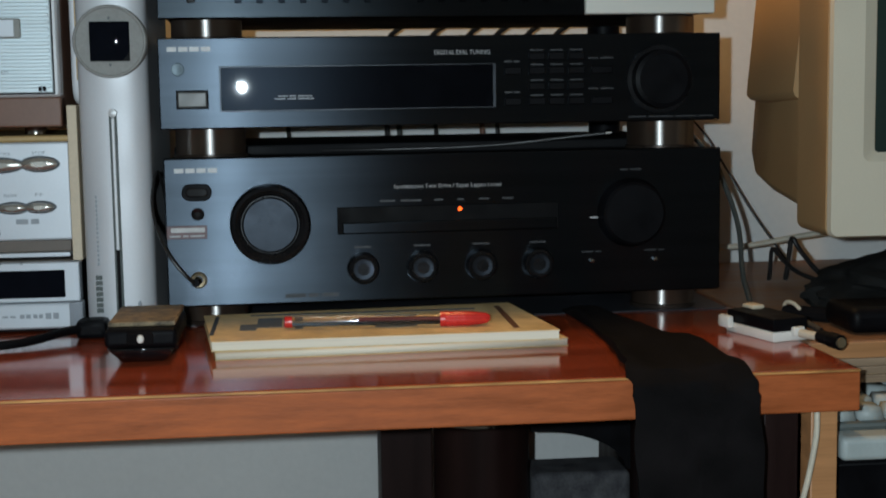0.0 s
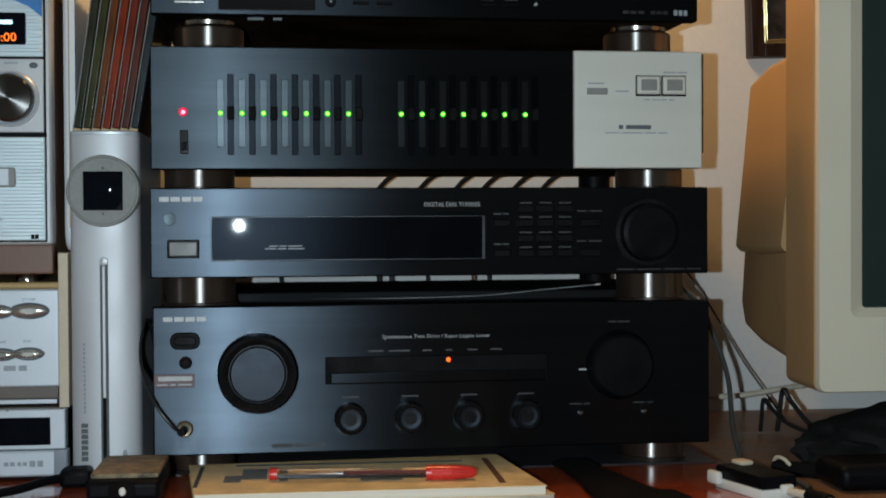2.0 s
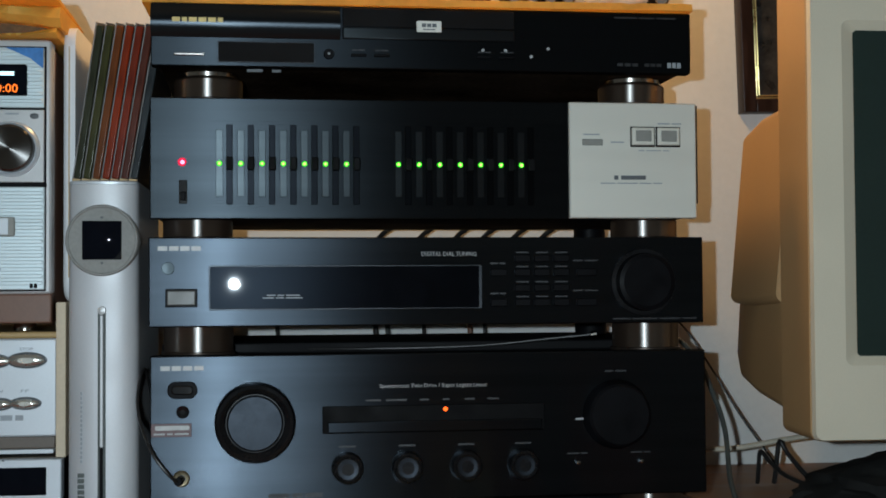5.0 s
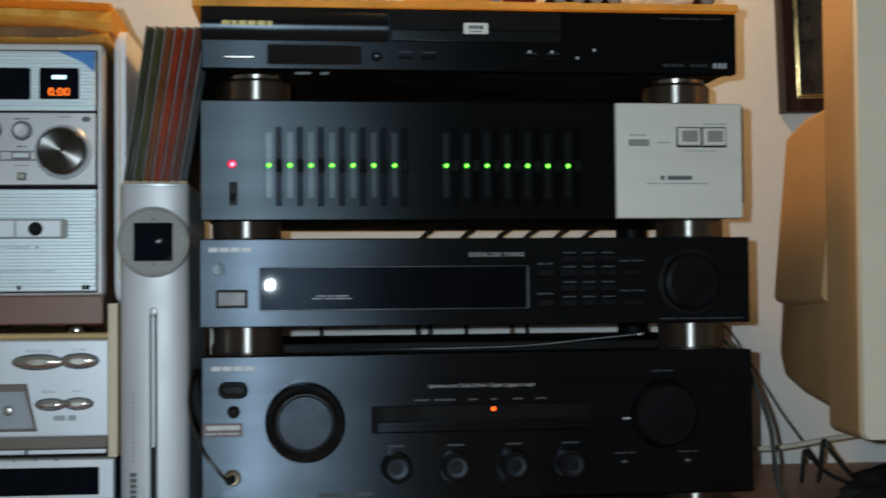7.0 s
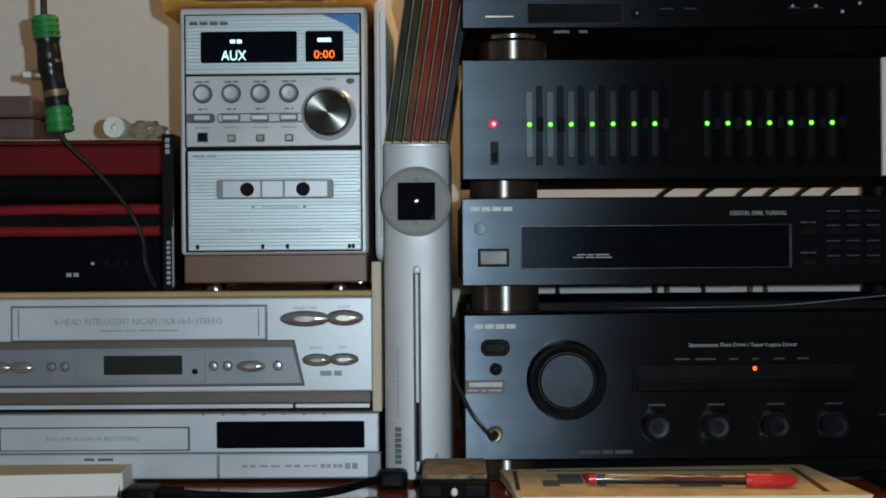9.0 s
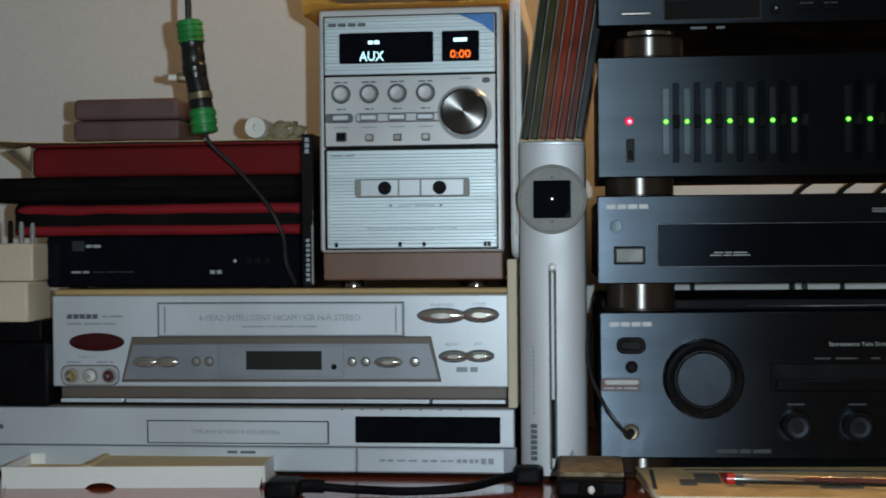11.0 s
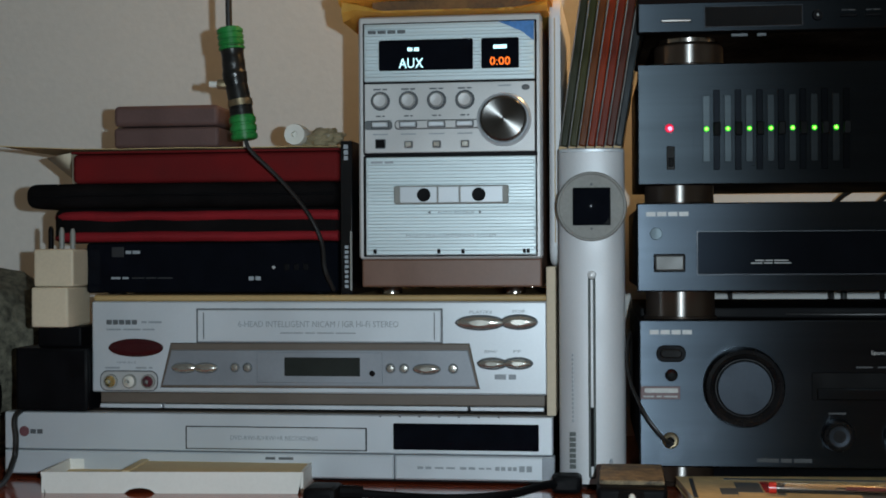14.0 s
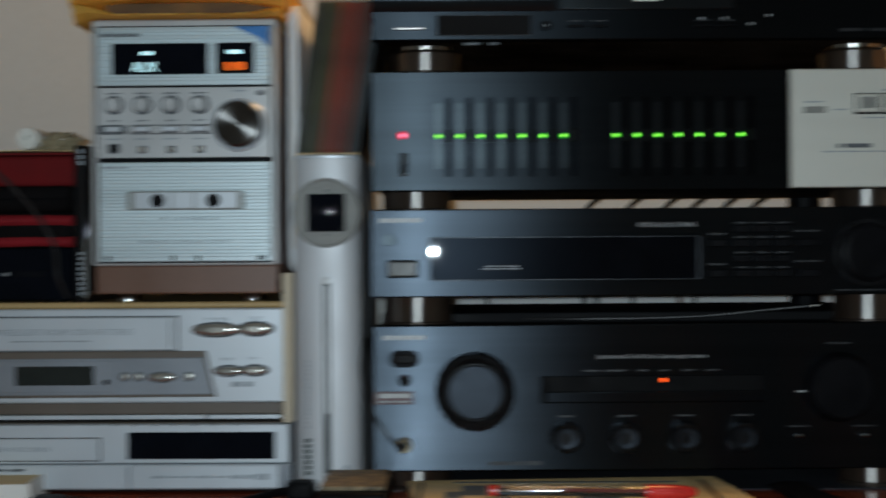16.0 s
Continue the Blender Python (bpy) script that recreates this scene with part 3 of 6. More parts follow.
for z in (0.1825, 0.1590):
    part("band_button", plate(B(), 0.0480, 0.0612, z - 0.0035, z + 0.0022, -0.0020, 0.0006, 0.0007, 0.0006), SOFTBLACK, tun)
    bars("button_label", 0.0480, 0.0600, z + 0.0065, -0.0006, 0.0014, PRINTDIM, panel, (4, 3))
    part("memory_button", plate(B(), 0.1165, 0.1330, z - 0.0035, z + 0.0022, -0.0020, 0.0006, 0.0007, 0.0006), SOFTBLACK, tun)
    bars("button_label", 0.1140, 0.1340, z + 0.0085, -0.0006, 0.0012, PRINTDIM, panel, (3, 4))
part("dial_rim", knob(B(), 0.1710, 0.1740, ((0.0235, -0.0020), (0.0262, -0.0018), (0.0268, 0.0005))), KNOBRING, tun)
part("tuning_dial", knob(B(), 0.1710, 0.1740, ((0.004, -0.0120), (0.0190, -0.0120), (0.0222, -0.0108), (0.0230, -0.002))), SOFTBLACK, tun, "round tuning dial")
bars("bottom_print", 0.146, 0.214, 0.1450, -0.0006, 0.0012, PRINTDIM, panel, (5, 7, 6, 4))

# ---------- equaliser ----------
eq = thing("graphic_equaliser", "black graphic equaliser with green slider lights and pale end panel", "equaliser", (0.0, 0.12, TZ1))
EZ0, EZ1 = 0.2245, 0.3160
part("casing", bx(B(), -0.2090, 0.2125, 0.0085, 0.225, EZ0 + 0.001, EZ1 - 0.0005, 0.001), BODYBLACK, eq)
part("casing_flange", bx(B(), 0.2128, 0.2180, 0.002, 0.20, EZ0 + 0.012, EZ1 - 0.001, 0.0008), BODYBLACK, eq)
panel = part("front_panel", plate(B(), -0.2120, 0.1118, EZ0 - 0.001, EZ1, 0.0, 0.0084, 0.001, 0.0008), EQBLACK, eq, "black satin front panel")
pale = part("end_panel", plate(B(), 0.1122, 0.2155, EZ0, EZ1, -0.0020, 0.0084, 0.001, 0.0010), CHAMPAGNE, eq, "pale champagne aluminium end panel")
feet(eq, TZ1 - 0.002, EZ0 + 0.0012)
for i in range(30):
    z = 0.2330 + i * 0.00225
    part("rib", bx(B(), -0.170, 0.1100, -0.0005, 0.0004, z, z + 0.0011), EQBLACK, panel)
for g0 in (-0.1600, -0.0230):
    for i in range(7):
        x = g0 + i * 0.01612
        part("scale_strip", bx(B(), x - 0.0027, x + 0.0027, -0.0009, 0.0005, 0.2405, 0.2915, 0.0003, 1), STRIP, eq)
        part("slider_slot", bx(B(), x + 0.0052, x + 0.0100, -0.0012, 0.0005, 0.2345, 0.2955, 0.0004, 1), SLOTBLACK, eq)
        c = part("slider_cap", bx(B(), x + 0.0050, x + 0.0102, -0.0075, -0.0008, 0.2605, 0.2705, 0.0008), CAPBLACK, eq)
        lit = part("slider_light", knob(B(), x, 0.2658, ((0.0010, -0.0018), (0.0018, -0.0016), (0.0023, -0.0008)), 16), G_GREENRIM, eq, "glowing green slider lamp")
        part("lamp_core", knob(B(), x, 0.2658, ((0.0005, -0.0027), (0.0012, -0.0024), (0.0014, -0.0015)), 14), G_GREEN, lit)
lit = part("power_light", knob(B(), -0.1880, 0.2668, ((0.0015, -0.0022), (0.0027, -0.0018), (0.0033, 0.0)), 24), G_REDRIM, eq, "glowing red power lamp")
part("lamp_core", knob(B(), -0.1876, 0.2664, ((0.0006, -0.0036), (0.0014, -0.0033), (0.0017, -0.0018)), 16), G_RED, lit)
part("switch_slot", bx(B(), -0.1903, -0.1840, -0.0009, 0.0004, 0.2350, 0.2530, 0.0005, 1), GLOSS, eq)
part("power_switch", bx(B(), -0.1890, -0.1852, -0.0060, -0.0008, 0.2370, 0.2440, 0.0007), SOFTBLACK, eq)
part("small_button", plate(B(), 0.1225, 0.1388, 0.2818, 0.2868, -0.0040, -0.0018, 0.0006, 0.0006), GREYBTN, eq, "grey push button")
for x0 in (0.1615, 0.1822):
    sq = part("square_button", plate(B(), x0, x0 + 0.0200, 0.2808, 0.2970, -0.0030, -0.0018, 0.0006, 0.0004), SOFTBLACK, eq)
    cap = part("button_cap", plate(B(), x0 + 0.0008, x0 + 0.0192, 0.2822, 0.2962, -0.0052, -0.0028, 0.0010, 0.0012), CHAMPAGNE, sq)
    part("button_inset", plate(B(), x0 + 0.0038, x0 + 0.0165, 0.2850, 0.2938, -0.0057, -0.0050, 0.0006, 0.0003), GREYBTN, sq)
bars("badge_text", 0.1480, 0.1738, 0.2565, -0.0026, 0.0032, PRINTDARK, pale, (1, 6))
bars("model_text", 0.1370, 0.1870, 0.2520, -0.0025, 0.0009, PRINTGREY, pale, (5, 7, 4, 3))
bars("button_label", 0.1235, 0.1365, 0.2905, -0.0025, 0.0010, PRINTGREY, pale, (4,))
bars("button_label", 0.1840, 0.2030, 0.2995, -0.0025, 0.0010, PRINTGREY, pale, (4, 3))
bars("button_label", 0.1680, 0.1930, 0.2780, -0.0025, 0.0008, PRINTGREY, pale, (2, 5, 2))
bars("button_label", 0.1455, 0.1560, 0.2845, -0.0025, 0.0010, PRINTGREY, pale, (3,))

# ---------- disc player ----------
dvd = thing("disc_player", "slim black glossy disc player on top of the stack", "disc player", (0.0, 0.12, EZ1))
DZ0, DZ1 = 0.3400, 0.3885
part("casing", bx(B(), -0.2090, 0.2100, 0.0105, 0.235, DZ0 + 0.0045, DZ1 - 0.001, 0.001), BODYBLACK, dvd)
part("base_plate", bx(B(), -0.2050, 0.2060, 0.0110, 0.230, DZ0 + 0.0010, DZ0 + 0.0044), UNDER, dvd, "underside plate with brown reflections in its colour")
panel = part("front_panel", plate(B(), -0.2115, 0.2125, DZ0, DZ1, 0.0, 0.0104, 0.0015, 0.0010), DARKGLOSS, dvd, "glossy black front panel")
bm = B()
cur = [[(x, -0.0006 - 0.0065 * math.sin(math.pi * min(1, (i + 0.6) / 12.0)), 0.3622 + (0.3878 - 0.3622) * i / 12) for i in range(13)] for x in (-0.2112, -0.0680)]
rings = []
for c in cur:
    rings.append([*c, (c[0][0], 0.0002, 0.3878), (c[0][0], 0.0002, 0.3622)])
part("brow", skin(bm, rings), BROW, panel, "curved satin black brow")
feet(dvd, EZ1, DZ0 - 0.0042, 0.0272, xs=(-0.170, 0.1755))
for x in (-0.170, 0.1755):
    part("foot_collar", turned(B(), x, 0.045, ((0.0205, 0.3358), (0.0235, 0.3366), (0.0238, 0.3396), (0.0230, 0.3406), (0.021, 0.3411))), CHROME, dvd)
for x, w in ((-0.1395, 0.0125), (-0.1200, 0.0070)):
    part("label_tab", bx(B(), x, x + w, 0.0125, 0.0150, DZ0 - 0.0018, DZ0 + 0.0009, 0.0004), PRINTDARK, dvd)
part("disc_tray", plate(B(), -0.0660, 0.0690, 0.3628, 0.3720, -0.0022, 0.0004, 0.0008, 0.0010), STRIP, dvd, "disc tray door")
part("tray_lid", plate(B(), -0.0660, 0.0690, 0.3724, 0.3870, -0.0012, 0.0004, 0.0008, 0.0006), GLOSS, dvd)
part("disc_badge", plate(B(), -0.0085, 0.0110, 0.3690, 0.3778, -0.0030, -0.0008, 0.0008, 0.0003), WHITEP, dvd, "small white badge")
bars("badge_mark", -0.0045, 0.0070, 0.3742, -0.0034, 0.0028, PRINTDARK, panel, (3, 3, 3))
bars("badge_mark", -0.0035, 0.0060, 0.3710, -0.0034, 0.0008, PRINTDARK, panel, (5,))
bars("brand_badge", -0.1950, -0.1570, 0.3742, -0.0082, 0.0034, GOLD, panel, (3, 2, 3, 3, 3, 2), "gold badge")
part("power_button", plate(B(), -0.1940, -0.1710, 0.3478, 0.3500, -0.0026, 0.0002, 0.001, 0.0006), FOOTMETAL, dvd, "slim metal button")
part("window_rim", plate(B(), -0.1612, -0.0873, 0.3433, 0.3597, -0.0004, 0.0002, 0.0008, 0.0002), RIMGREY, dvd)
part("display_window", plate(B(), -0.1605, -0.0880, 0.3440, 0.3590, -0.0008, 0.0002, 0.0008, 0.0003), GLOSS, dvd)
part("eject_button", knob(B(), -0.0765, 0.3510, ((0.0010, -0.0020), (0.0036, -0.0020), (0.0042, 0.0002)), 24), SOFTBLACK, dvd)
part("button_dot", knob(B(), -0.0765, 0.3510, ((0.0003, -0.0024), (0.0009, -0.0022)), 12), PRINT, dvd)
for x0 in (-0.0595, -0.0415, 0.0390, 0.0570):
    part("key", plate(B(), x0, x0 + 0.0120, 0.3492, 0.3515, -0.0020, 0.0002, 0.0006, 0.0005), SOFTBLACK, dvd)
    bars("key_label", x0 + 0.001, x0 + 0.011, 0.3545, -0.0006, 0.0010, PRINTDIM, panel, (3, 4))
for x, z in ((0.0440, 0.3560), (0.0620, 0.3560), (0.0825, 0.3515), (0.0960, 0.3580)):
    part("key_mark", knob(B(), x, z, ((0.0003, -0.0014), (0.0012, -0.0012), (0.0014, 0.0)), 12), PRINT, dvd)
for x0, x1 in ((0.1520, 0.1690), (0.1745, 0.1880), (0.1930, 0.2040)):
    bars("format_mark", x0, x1, 0.3465, -0.0006, 0.0042 if x0 > 0.19 else 0.0024, PRINTDIM if x0 < 0.19 else PRINTGREY, panel, (2, 2, 2))
bars("top_print", 0.150, 0.200, 0.3840, -0.0006, 0.0012, PRINTDIM, panel, (6, 4, 5))

# ---------- disc recorder ----------
rec = thing("disc_recorder", "wide silver disc recorder under the video recorder", "disc recorder", (-0.51, 0.14, TOP))
RX0, RX1, RZ0, RZ1 = -0.7330, -0.2795, -0.0085, 0.0425
part("casing", bx(B(), RX0 + 0.006, RX1 - 0.004, 0.0225, 0.27, RZ0 + 0.001, RZ1, 0.001), BODYBLACK, rec)
panel = part("front_panel", plate(B(), RX0, RX1, 0.0120, RZ1, 0.0100, 0.0224, 0.0012, 0.0010), SILVER, rec, "silver front panel")
low = part("lower_flap", plate(B(), RX0, -0.4062, RZ0, 0.0112, 0.0090, 0.0224, 0.0012, 0.0016), SILVER, rec)
part("lower_flap", plate(B(), -0.4055, RX1 + 0.0012, RZ0, 0.0112, 0.0090, 0.0224, 0.0012, 0.0016), SILVER, rec)
part("disc_tray", plate(B(), -0.5770, -0.4290, 0.0145, 0.0318, 0.0088, 0.0105, 0.0006, 0.0006), SILVER, rec, "disc tray door")
part("tray_gap", plate(B(), -0.5780, -0.4280, 0.0138, 0.0325, 0.0096, 0.0104, 0.0006, 0.0002), SOFTBLACK, rec)
part("display_window", plate(B(), -0.4065, -0.2905, 0.0155, 0.0365, 0.0088, 0.0106, 0.0008, 0.0003), WINDOW, rec, "black display window")
words("tray_text", "DVD-RW/-R/+RW/+R RECORDING", -0.5400, -0.4680, 0.0235, 0.0084, 0.0036, PRINTGREY, panel)
part("emblem", knob(B(), -0.7160, 0.0265, ((0.001, 0.0088), (0.0040, 0.0090), (0.0044, 0.0102)), 24), mat("dull_red_emblem", (0.16, 0.06, 0.07), 0.5), panel, "small dull red disc")
bars("brand_badge", -0.7105, -0.7000, 0.0265, 0.0094, 0.0036, PRINTDARK, panel, (3, 3))
for i in range(7):
    bars("top_mark", -0.4180 + i * 0.0158, -0.4160 + i * 0.0158, RZ1 - 0.0006, 0.0094, 0.0010, PRINTDARK, panel, (1,))
for x0, x1, h in ((-0.387, -0.376, 0.002), (-0.373, -0.357, 0.0014), (-0.353, -0.341, 0.002), (-0.338, -0.328, 0.0014), (-0.325, -0.317, 0.0030), (-0.315, -0.308, 0.0030), (-0.306, -0.296, 0.0046)):
    bars("format_mark", x0, x1, 0.0015, 0.0084, h, PRINTGREY, low, (2, 2))
bars("format_mark", -0.511, -0.488, 0.0072, 0.0084, 0.0020, PRINTDARK, low, (2, 3))
part("end_cap", plate(B(), RX1 - 0.0085, RX1 + 0.0008, RZ0 + 0.0006, 0.0108, 0.0084, 0.0092, 0.0006, 0.0002), GREYPANEL, rec)
# black block added for the shade under the recorder
part("base_shade_block", bx(B(), RX0 + 0.008, RX1 - 0.006, 0.014, 0.26, TOP + 0.0015, RZ0 + 0.0009), SOFTBLACK, rec)
for x in (-0.70, -0.32):
    for y in (0.05, 0.24):
        part("foot", turned(B(), x, y, ((0.014, TOP), (0.015, TOP + 0.001), (0.015, RZ0 + 0.001))), SOFTBLACK, rec)
part("top_cover", bx(B(), RX0 + 0.006, RX1 - 0.004, 0.0180, 0.27, RZ1, RZ1 + 0.0008, 0.0003, 1), TAUPE, rec, "brownish grey top cover")

# ---------- video recorder ----------
vcr = thing("video_recorder", "silver video cassette recorder with oval buttons", "video recorder", (-0.474, 0.14, RZ1))
VX0, VX1, VZ0, VZ1 = -0.6620, -0.2862, 0.0590, 0.1335
part("casing", bx(B(), VX0 + 0.003, VX1 - 0.003, 0.0265, 0.275, VZ0 - 0.004, 0.1378, 0.0012), TAN, vcr)
part("top_lip", bx(B(), VX0, VX1, 0.0185, 0.0400, VZ1, 0.1386, 0.0022, 3), TAN, vcr, "tan top edge")
panel = part("front_panel", plate(B(), VX0, VX1, VZ0, VZ1, 0.0150, 0.0264, 0.0015, 0.0015), SILVER, vcr, "silver front panel")
part("plinth", bx(B(), VX0 + 0.006, VX1 - 0.002, 0.0185, 0.262, 0.0495, VZ0 - 0.0002, 0.0012), TAUPE, vcr, "brownish grey plinth")
for x0, x1 in ((VX0 + 0.006, -0.6030), (-0.6010, -0.3500), (-0.3480, VX1 - 0.003)):
    part("plinth_trim", bx(B(), x0, x1, 0.0172, 0.03, 0.0458, 0.0492, 0.0006), SILVER, vcr)
part("foot_rail", bx(B(), VX0 + 0.01, VX1 - 0.01, 0.03, 0.25, RZ1 + 0.0008, 0.0496, 0.0004), SOFTBLACK, vcr)
door = part("cassette_door", plate(B(), -0.5715, -0.3705, 0.1005, 0.1268, 0.0136, 0.0158, 0.0006, 0.0010), SILVER, vcr, "cassette flap")
part("flap_gap", plate(B(), -0.5725, -0.3695, 0.0995, 0.1278, 0.0144, 0.0156, 0.0006, 0.0002), PRINTDARK, vcr)
for x in (-0.5665, -0.3765):
    part("flap_groove", bx(B(), x, x + 0.0008, 0.0133, 0.0140, 0.1030, 0.1245), PRINTDARK, vcr)
words("flap_text", "6-HEAD INTELLIGENT NICAM / IGR Hi-Fi STEREO", -0.5370, -0.4050, 0.1152, 0.0132, 0.0050, PRINTGREY, vcr)
bars("flap_small_text", -0.5020, -0.4400, 0.1080, 0.0132, 0.0010, PRINTGREY, vcr, (7, 3, 5, 6))
bars("brand_badge", -0.6490, -0.6230, 0.1165, 0.0143, 0.0038, PRINTDARK, panel, (3, 3, 3, 3, 3))
bars("model_text", -0.6190, -0.6020, 0.1165, 0.0143, 0.0018, PRINTGREY, panel, (2, 5))
bars("model_text", -0.6490, -0.6080, 0.1105, 0.0143, 0.0014, PRINTGREY, panel, (5, 6, 4))
part("sensor_window", oval(B(), -0.6240, 0.0955, 0.0470, 0.0150, 0.0128, 0.0156, 0.6), mat("dark_red_window", (0.045, 0.008, 0.010), 0.12), vcr, "dark red oval window")


def quad(bm, pts, y0, y1, soft=0.001):
    c = (sum(p[0] for p in pts) / len(pts), sum(p[1] for p in pts) / len(pts))
    def shrink(s):
        return [(c[0] + (x - c[0]) * (1 - s / abs(x - c[0] or 1)), c[1] + (z - c[1]) * (1 - s / abs(z - c[1] or 1))) for x, z in pts]
    return skin(bm, [[(x, y, z) for x, z in shrink(s)] for y, s in ((y0, soft), (y0 + soft, 0), (y1, 0))])


part("panel_surround", quad(B(), ((-0.6030, 0.0630), (-0.3400, 0.0638), (-0.3480, 0.1000), (-0.5940, 0.0998)), 0.0128, 0.0158), TAUPE, vcr, "brownish surround")
part("control_panel", quad(B(), ((-0.6010, 0.0650), (-0.3420, 0.0658), (-0.3492, 0.0948), (-0.5930, 0.0940)), 0.0122, 0.0140, 0.0006), GREYPANEL, vcr, "grey control panel")
part("display_block", plate(B(), -0.5210, -0.4180, 0.0680, 0.0925, 0.0112, 0.0126, 0.0006, 0.0003), GREYPANEL, vcr)
part("display_glass", plate(B(), -0.4980, -0.4360, 0.0735, 0.0885, 0.0105, 0.0115, 0.0004, 0.0002), INKLCD, vcr, "dark display")
part("sensor_dot", knob(B(), -0.4262, 0.0758, ((0.0008, 0.0104), (0.0022, 0.0106), (0.0024, 0.0114)), 20), GLOSS, vcr)
for x, w in ((-0.5820, 0.0200), (-0.5640, 0.0190), (-0.3822, 0.0210)):
    part("oval_button", oval(B(), x, 0.0795, w, 0.0072, 0.0090, 0.0126), BUTTONSILVER, vcr)
    part("button_rim", oval(B(), x, 0.0795, w + 0.0020, 0.0090, 0.0112, 0.0127, 0.6), PRINTDARK, vcr)
for x in (-0.5395, -0.5290, -0.4115, -0.4005, -0.3610):
    part("round_button", knob(B(), x, 0.0800, ((0.001, 0.0094), (0.0026, 0.0096), (0.0032, 0.0110), (0.0032, 0.0124)), 24), BUTTONSILVER, vcr)
    part("button_rim", knob(B(), x, 0.0800, ((0.0033, 0.0115), (0.0040, 0.0116), (0.0041, 0.0124)), 24), PRINTDARK, vcr)
for (x, w), z in zip(((-0.3395, 0.0370), (-0.3085, 0.0270), (-0.3300, 0.0215), (-0.3095, 0.0210)), (0.1165, 0.1170, 0.0840, 0.0843)):
    h = 0.0096 if z > 0.1 else 0.0070
    part("button_rim", oval(B(), x, z, w + 0.0030, h + 0.0030, 0.0130, 0.0158, 0.6), PRINTDARK, vcr)
    part("oval_button", oval(B(), x, z, w, h, 0.0098, 0.0140), BUTTONSILVER, vcr, "champagne oval button")
words("button_text", "PLAY/X2", -0.3480, -0.3300, 0.1250, 0.0143, 0.0024, PRINTGREY, panel)
words("button_text", "STOP", -0.3140, -0.3040, 0.1255, 0.0143, 0.0024, PRINTGREY, panel)
words("button_text", "REW", -0.3360, -0.3260, 0.0935, 0.0143, 0.0022, PRINTGREY, panel)
words("button_text", "FF", -0.3130, -0.3070, 0.0938, 0.0143, 0.0022, PRINTGREY, panel)
bars("format_mark", -0.3280, -0.3110, 0.0735, 0.0143, 0.0040, PRINTGREY, panel, (3, 2))
part("jack_rim", plate(B(), -0.6548, -0.6052, 0.0598, 0.0768, 0.0144, 0.0158, 0.0064, 0.0003), PRINTDARK, vcr)
jp = part("jack_plate", plate(B(), -0.6540, -0.6060, 0.0605, 0.0760, 0.0138, 0.0158, 0.0060, 0.0006), SILVERWARM, vcr)
for x, m in ((-0.6450, GOLD), (-0.6290, WHITEP), (-0.6130, mat("dark_red_socket", (0.10, 0.02, 0.03), 0.4))):
    part("socket", knob(B(), x, 0.0680, ((0.0018, 0.0138), (0.0018, 0.0075), (0.0034, 0.0102), (0.0046, 0.0110), (0.0050, 0.0140)), 28), m, jp)
    part("socket_ring", knob(B(), x, 0.0680, ((0.0044, 0.0112), (0.0058, 0.0114), (0.0060, 0.0140)), 28), GREYBTN, jp)
    part("socket_hole", knob(B(), x, 0.0680, ((0.0004, 0.0114), (0.0020, 0.0115)), 16), SOFTBLACK, jp)
bars("jack_text", -0.6500, -0.6380, 0.0790, 0.0143, 0.0014, PRINTGREY, panel, (3,))
bars("jack_text", -0.6240, -0.6100, 0.0790, 0.0143, 0.0014, PRINTGREY, panel, (3, 1))
words("jack_text", "LINE IN 2", -0.6400, -0.6240, 0.0835, 0.0143, 0.0018, PRINTGREY, panel)

# ---------- micro system ----------
ken = thing("micro_stereo", "silver micro stereo with a cassette deck and lit display", "stereo", (-0.36, 0.12, 0.1386))
KX0, KX1 = -0.4325, -0.2865
part("casing", bx(B(), KX0 + 0.003, KX1 - 0.001, 0.0185, 0.265, 0.1460, 0.3600, 0.002), BROWN, ken, "brown casing")
part("plinth", bx(B(), KX0 + 0.001, KX1 - 0.001, 0.0110, 0.03, 0.1452, 0.1680, 0.0015), BROWN, ken, "brown plastic plinth")
for x in (-0.410, -0.310):
    for y in (0.028, 0.23):
        part("foot", turned(B(), x, y, ((0.006, 0.1386), (0.0085, 0.1395), (0.0085, 0.1440), (0.007, 0.1462))), CHROME, ken, "small shiny foot")
part("front_frame", plate(B(), KX0, KX1, 0.1678, 0.3640, 0.0050, 0.0184, 0.0030, 0.0018), SILVERWARM, ken, "silver front frame")
p1 = part("display_panel", plate(B(), -0.4275, -0.2918, 0.3110, 0.3575, 0.0030, 0.0060, 0.001, 0.0006), SILVERMETAL, ken, "ribbed silver display panel")
p2 = part("control_panel", plate(B(), -0.4275, -0.2918, 0.2535, 0.3095, 0.0036, 0.0060, 0.001, 0.0006), SILVERWARM, ken, "silver control panel")
p3 = part("cassette_door", plate(B(), -0.4265, -0.2912, 0.1710, 0.2500, 0.0026, 0.0060, 0.001, 0.0008), SILVERMETAL, ken, "ribbed silver cassette door")
part("door_gap", plate(B(), -0.4275, -0.2900, 0.2500, 0.2535, 0.0046, 0.0056, 0.0005, 0.0001), SOFTBLACK, ken)
for z0, z1 in ((0.3100, 0.3585), (0.2525, 0.3105), (0.1698, 0.2512)):
    part("panel_gap", plate(B(), -0.4287, -0.2903, z0, z1, 0.0044, 0.0058, 0.001, 0.0001), SOFTBLACK, ken)
for k in range(8):
    z = 0.3145 + k * 0.0055
    part("rib", bx(B(), -0.4265, -0.2928, 0.0020, 0.0036, z, z + 0.0030, 0.0006, 1), SILVERMETAL, p1)
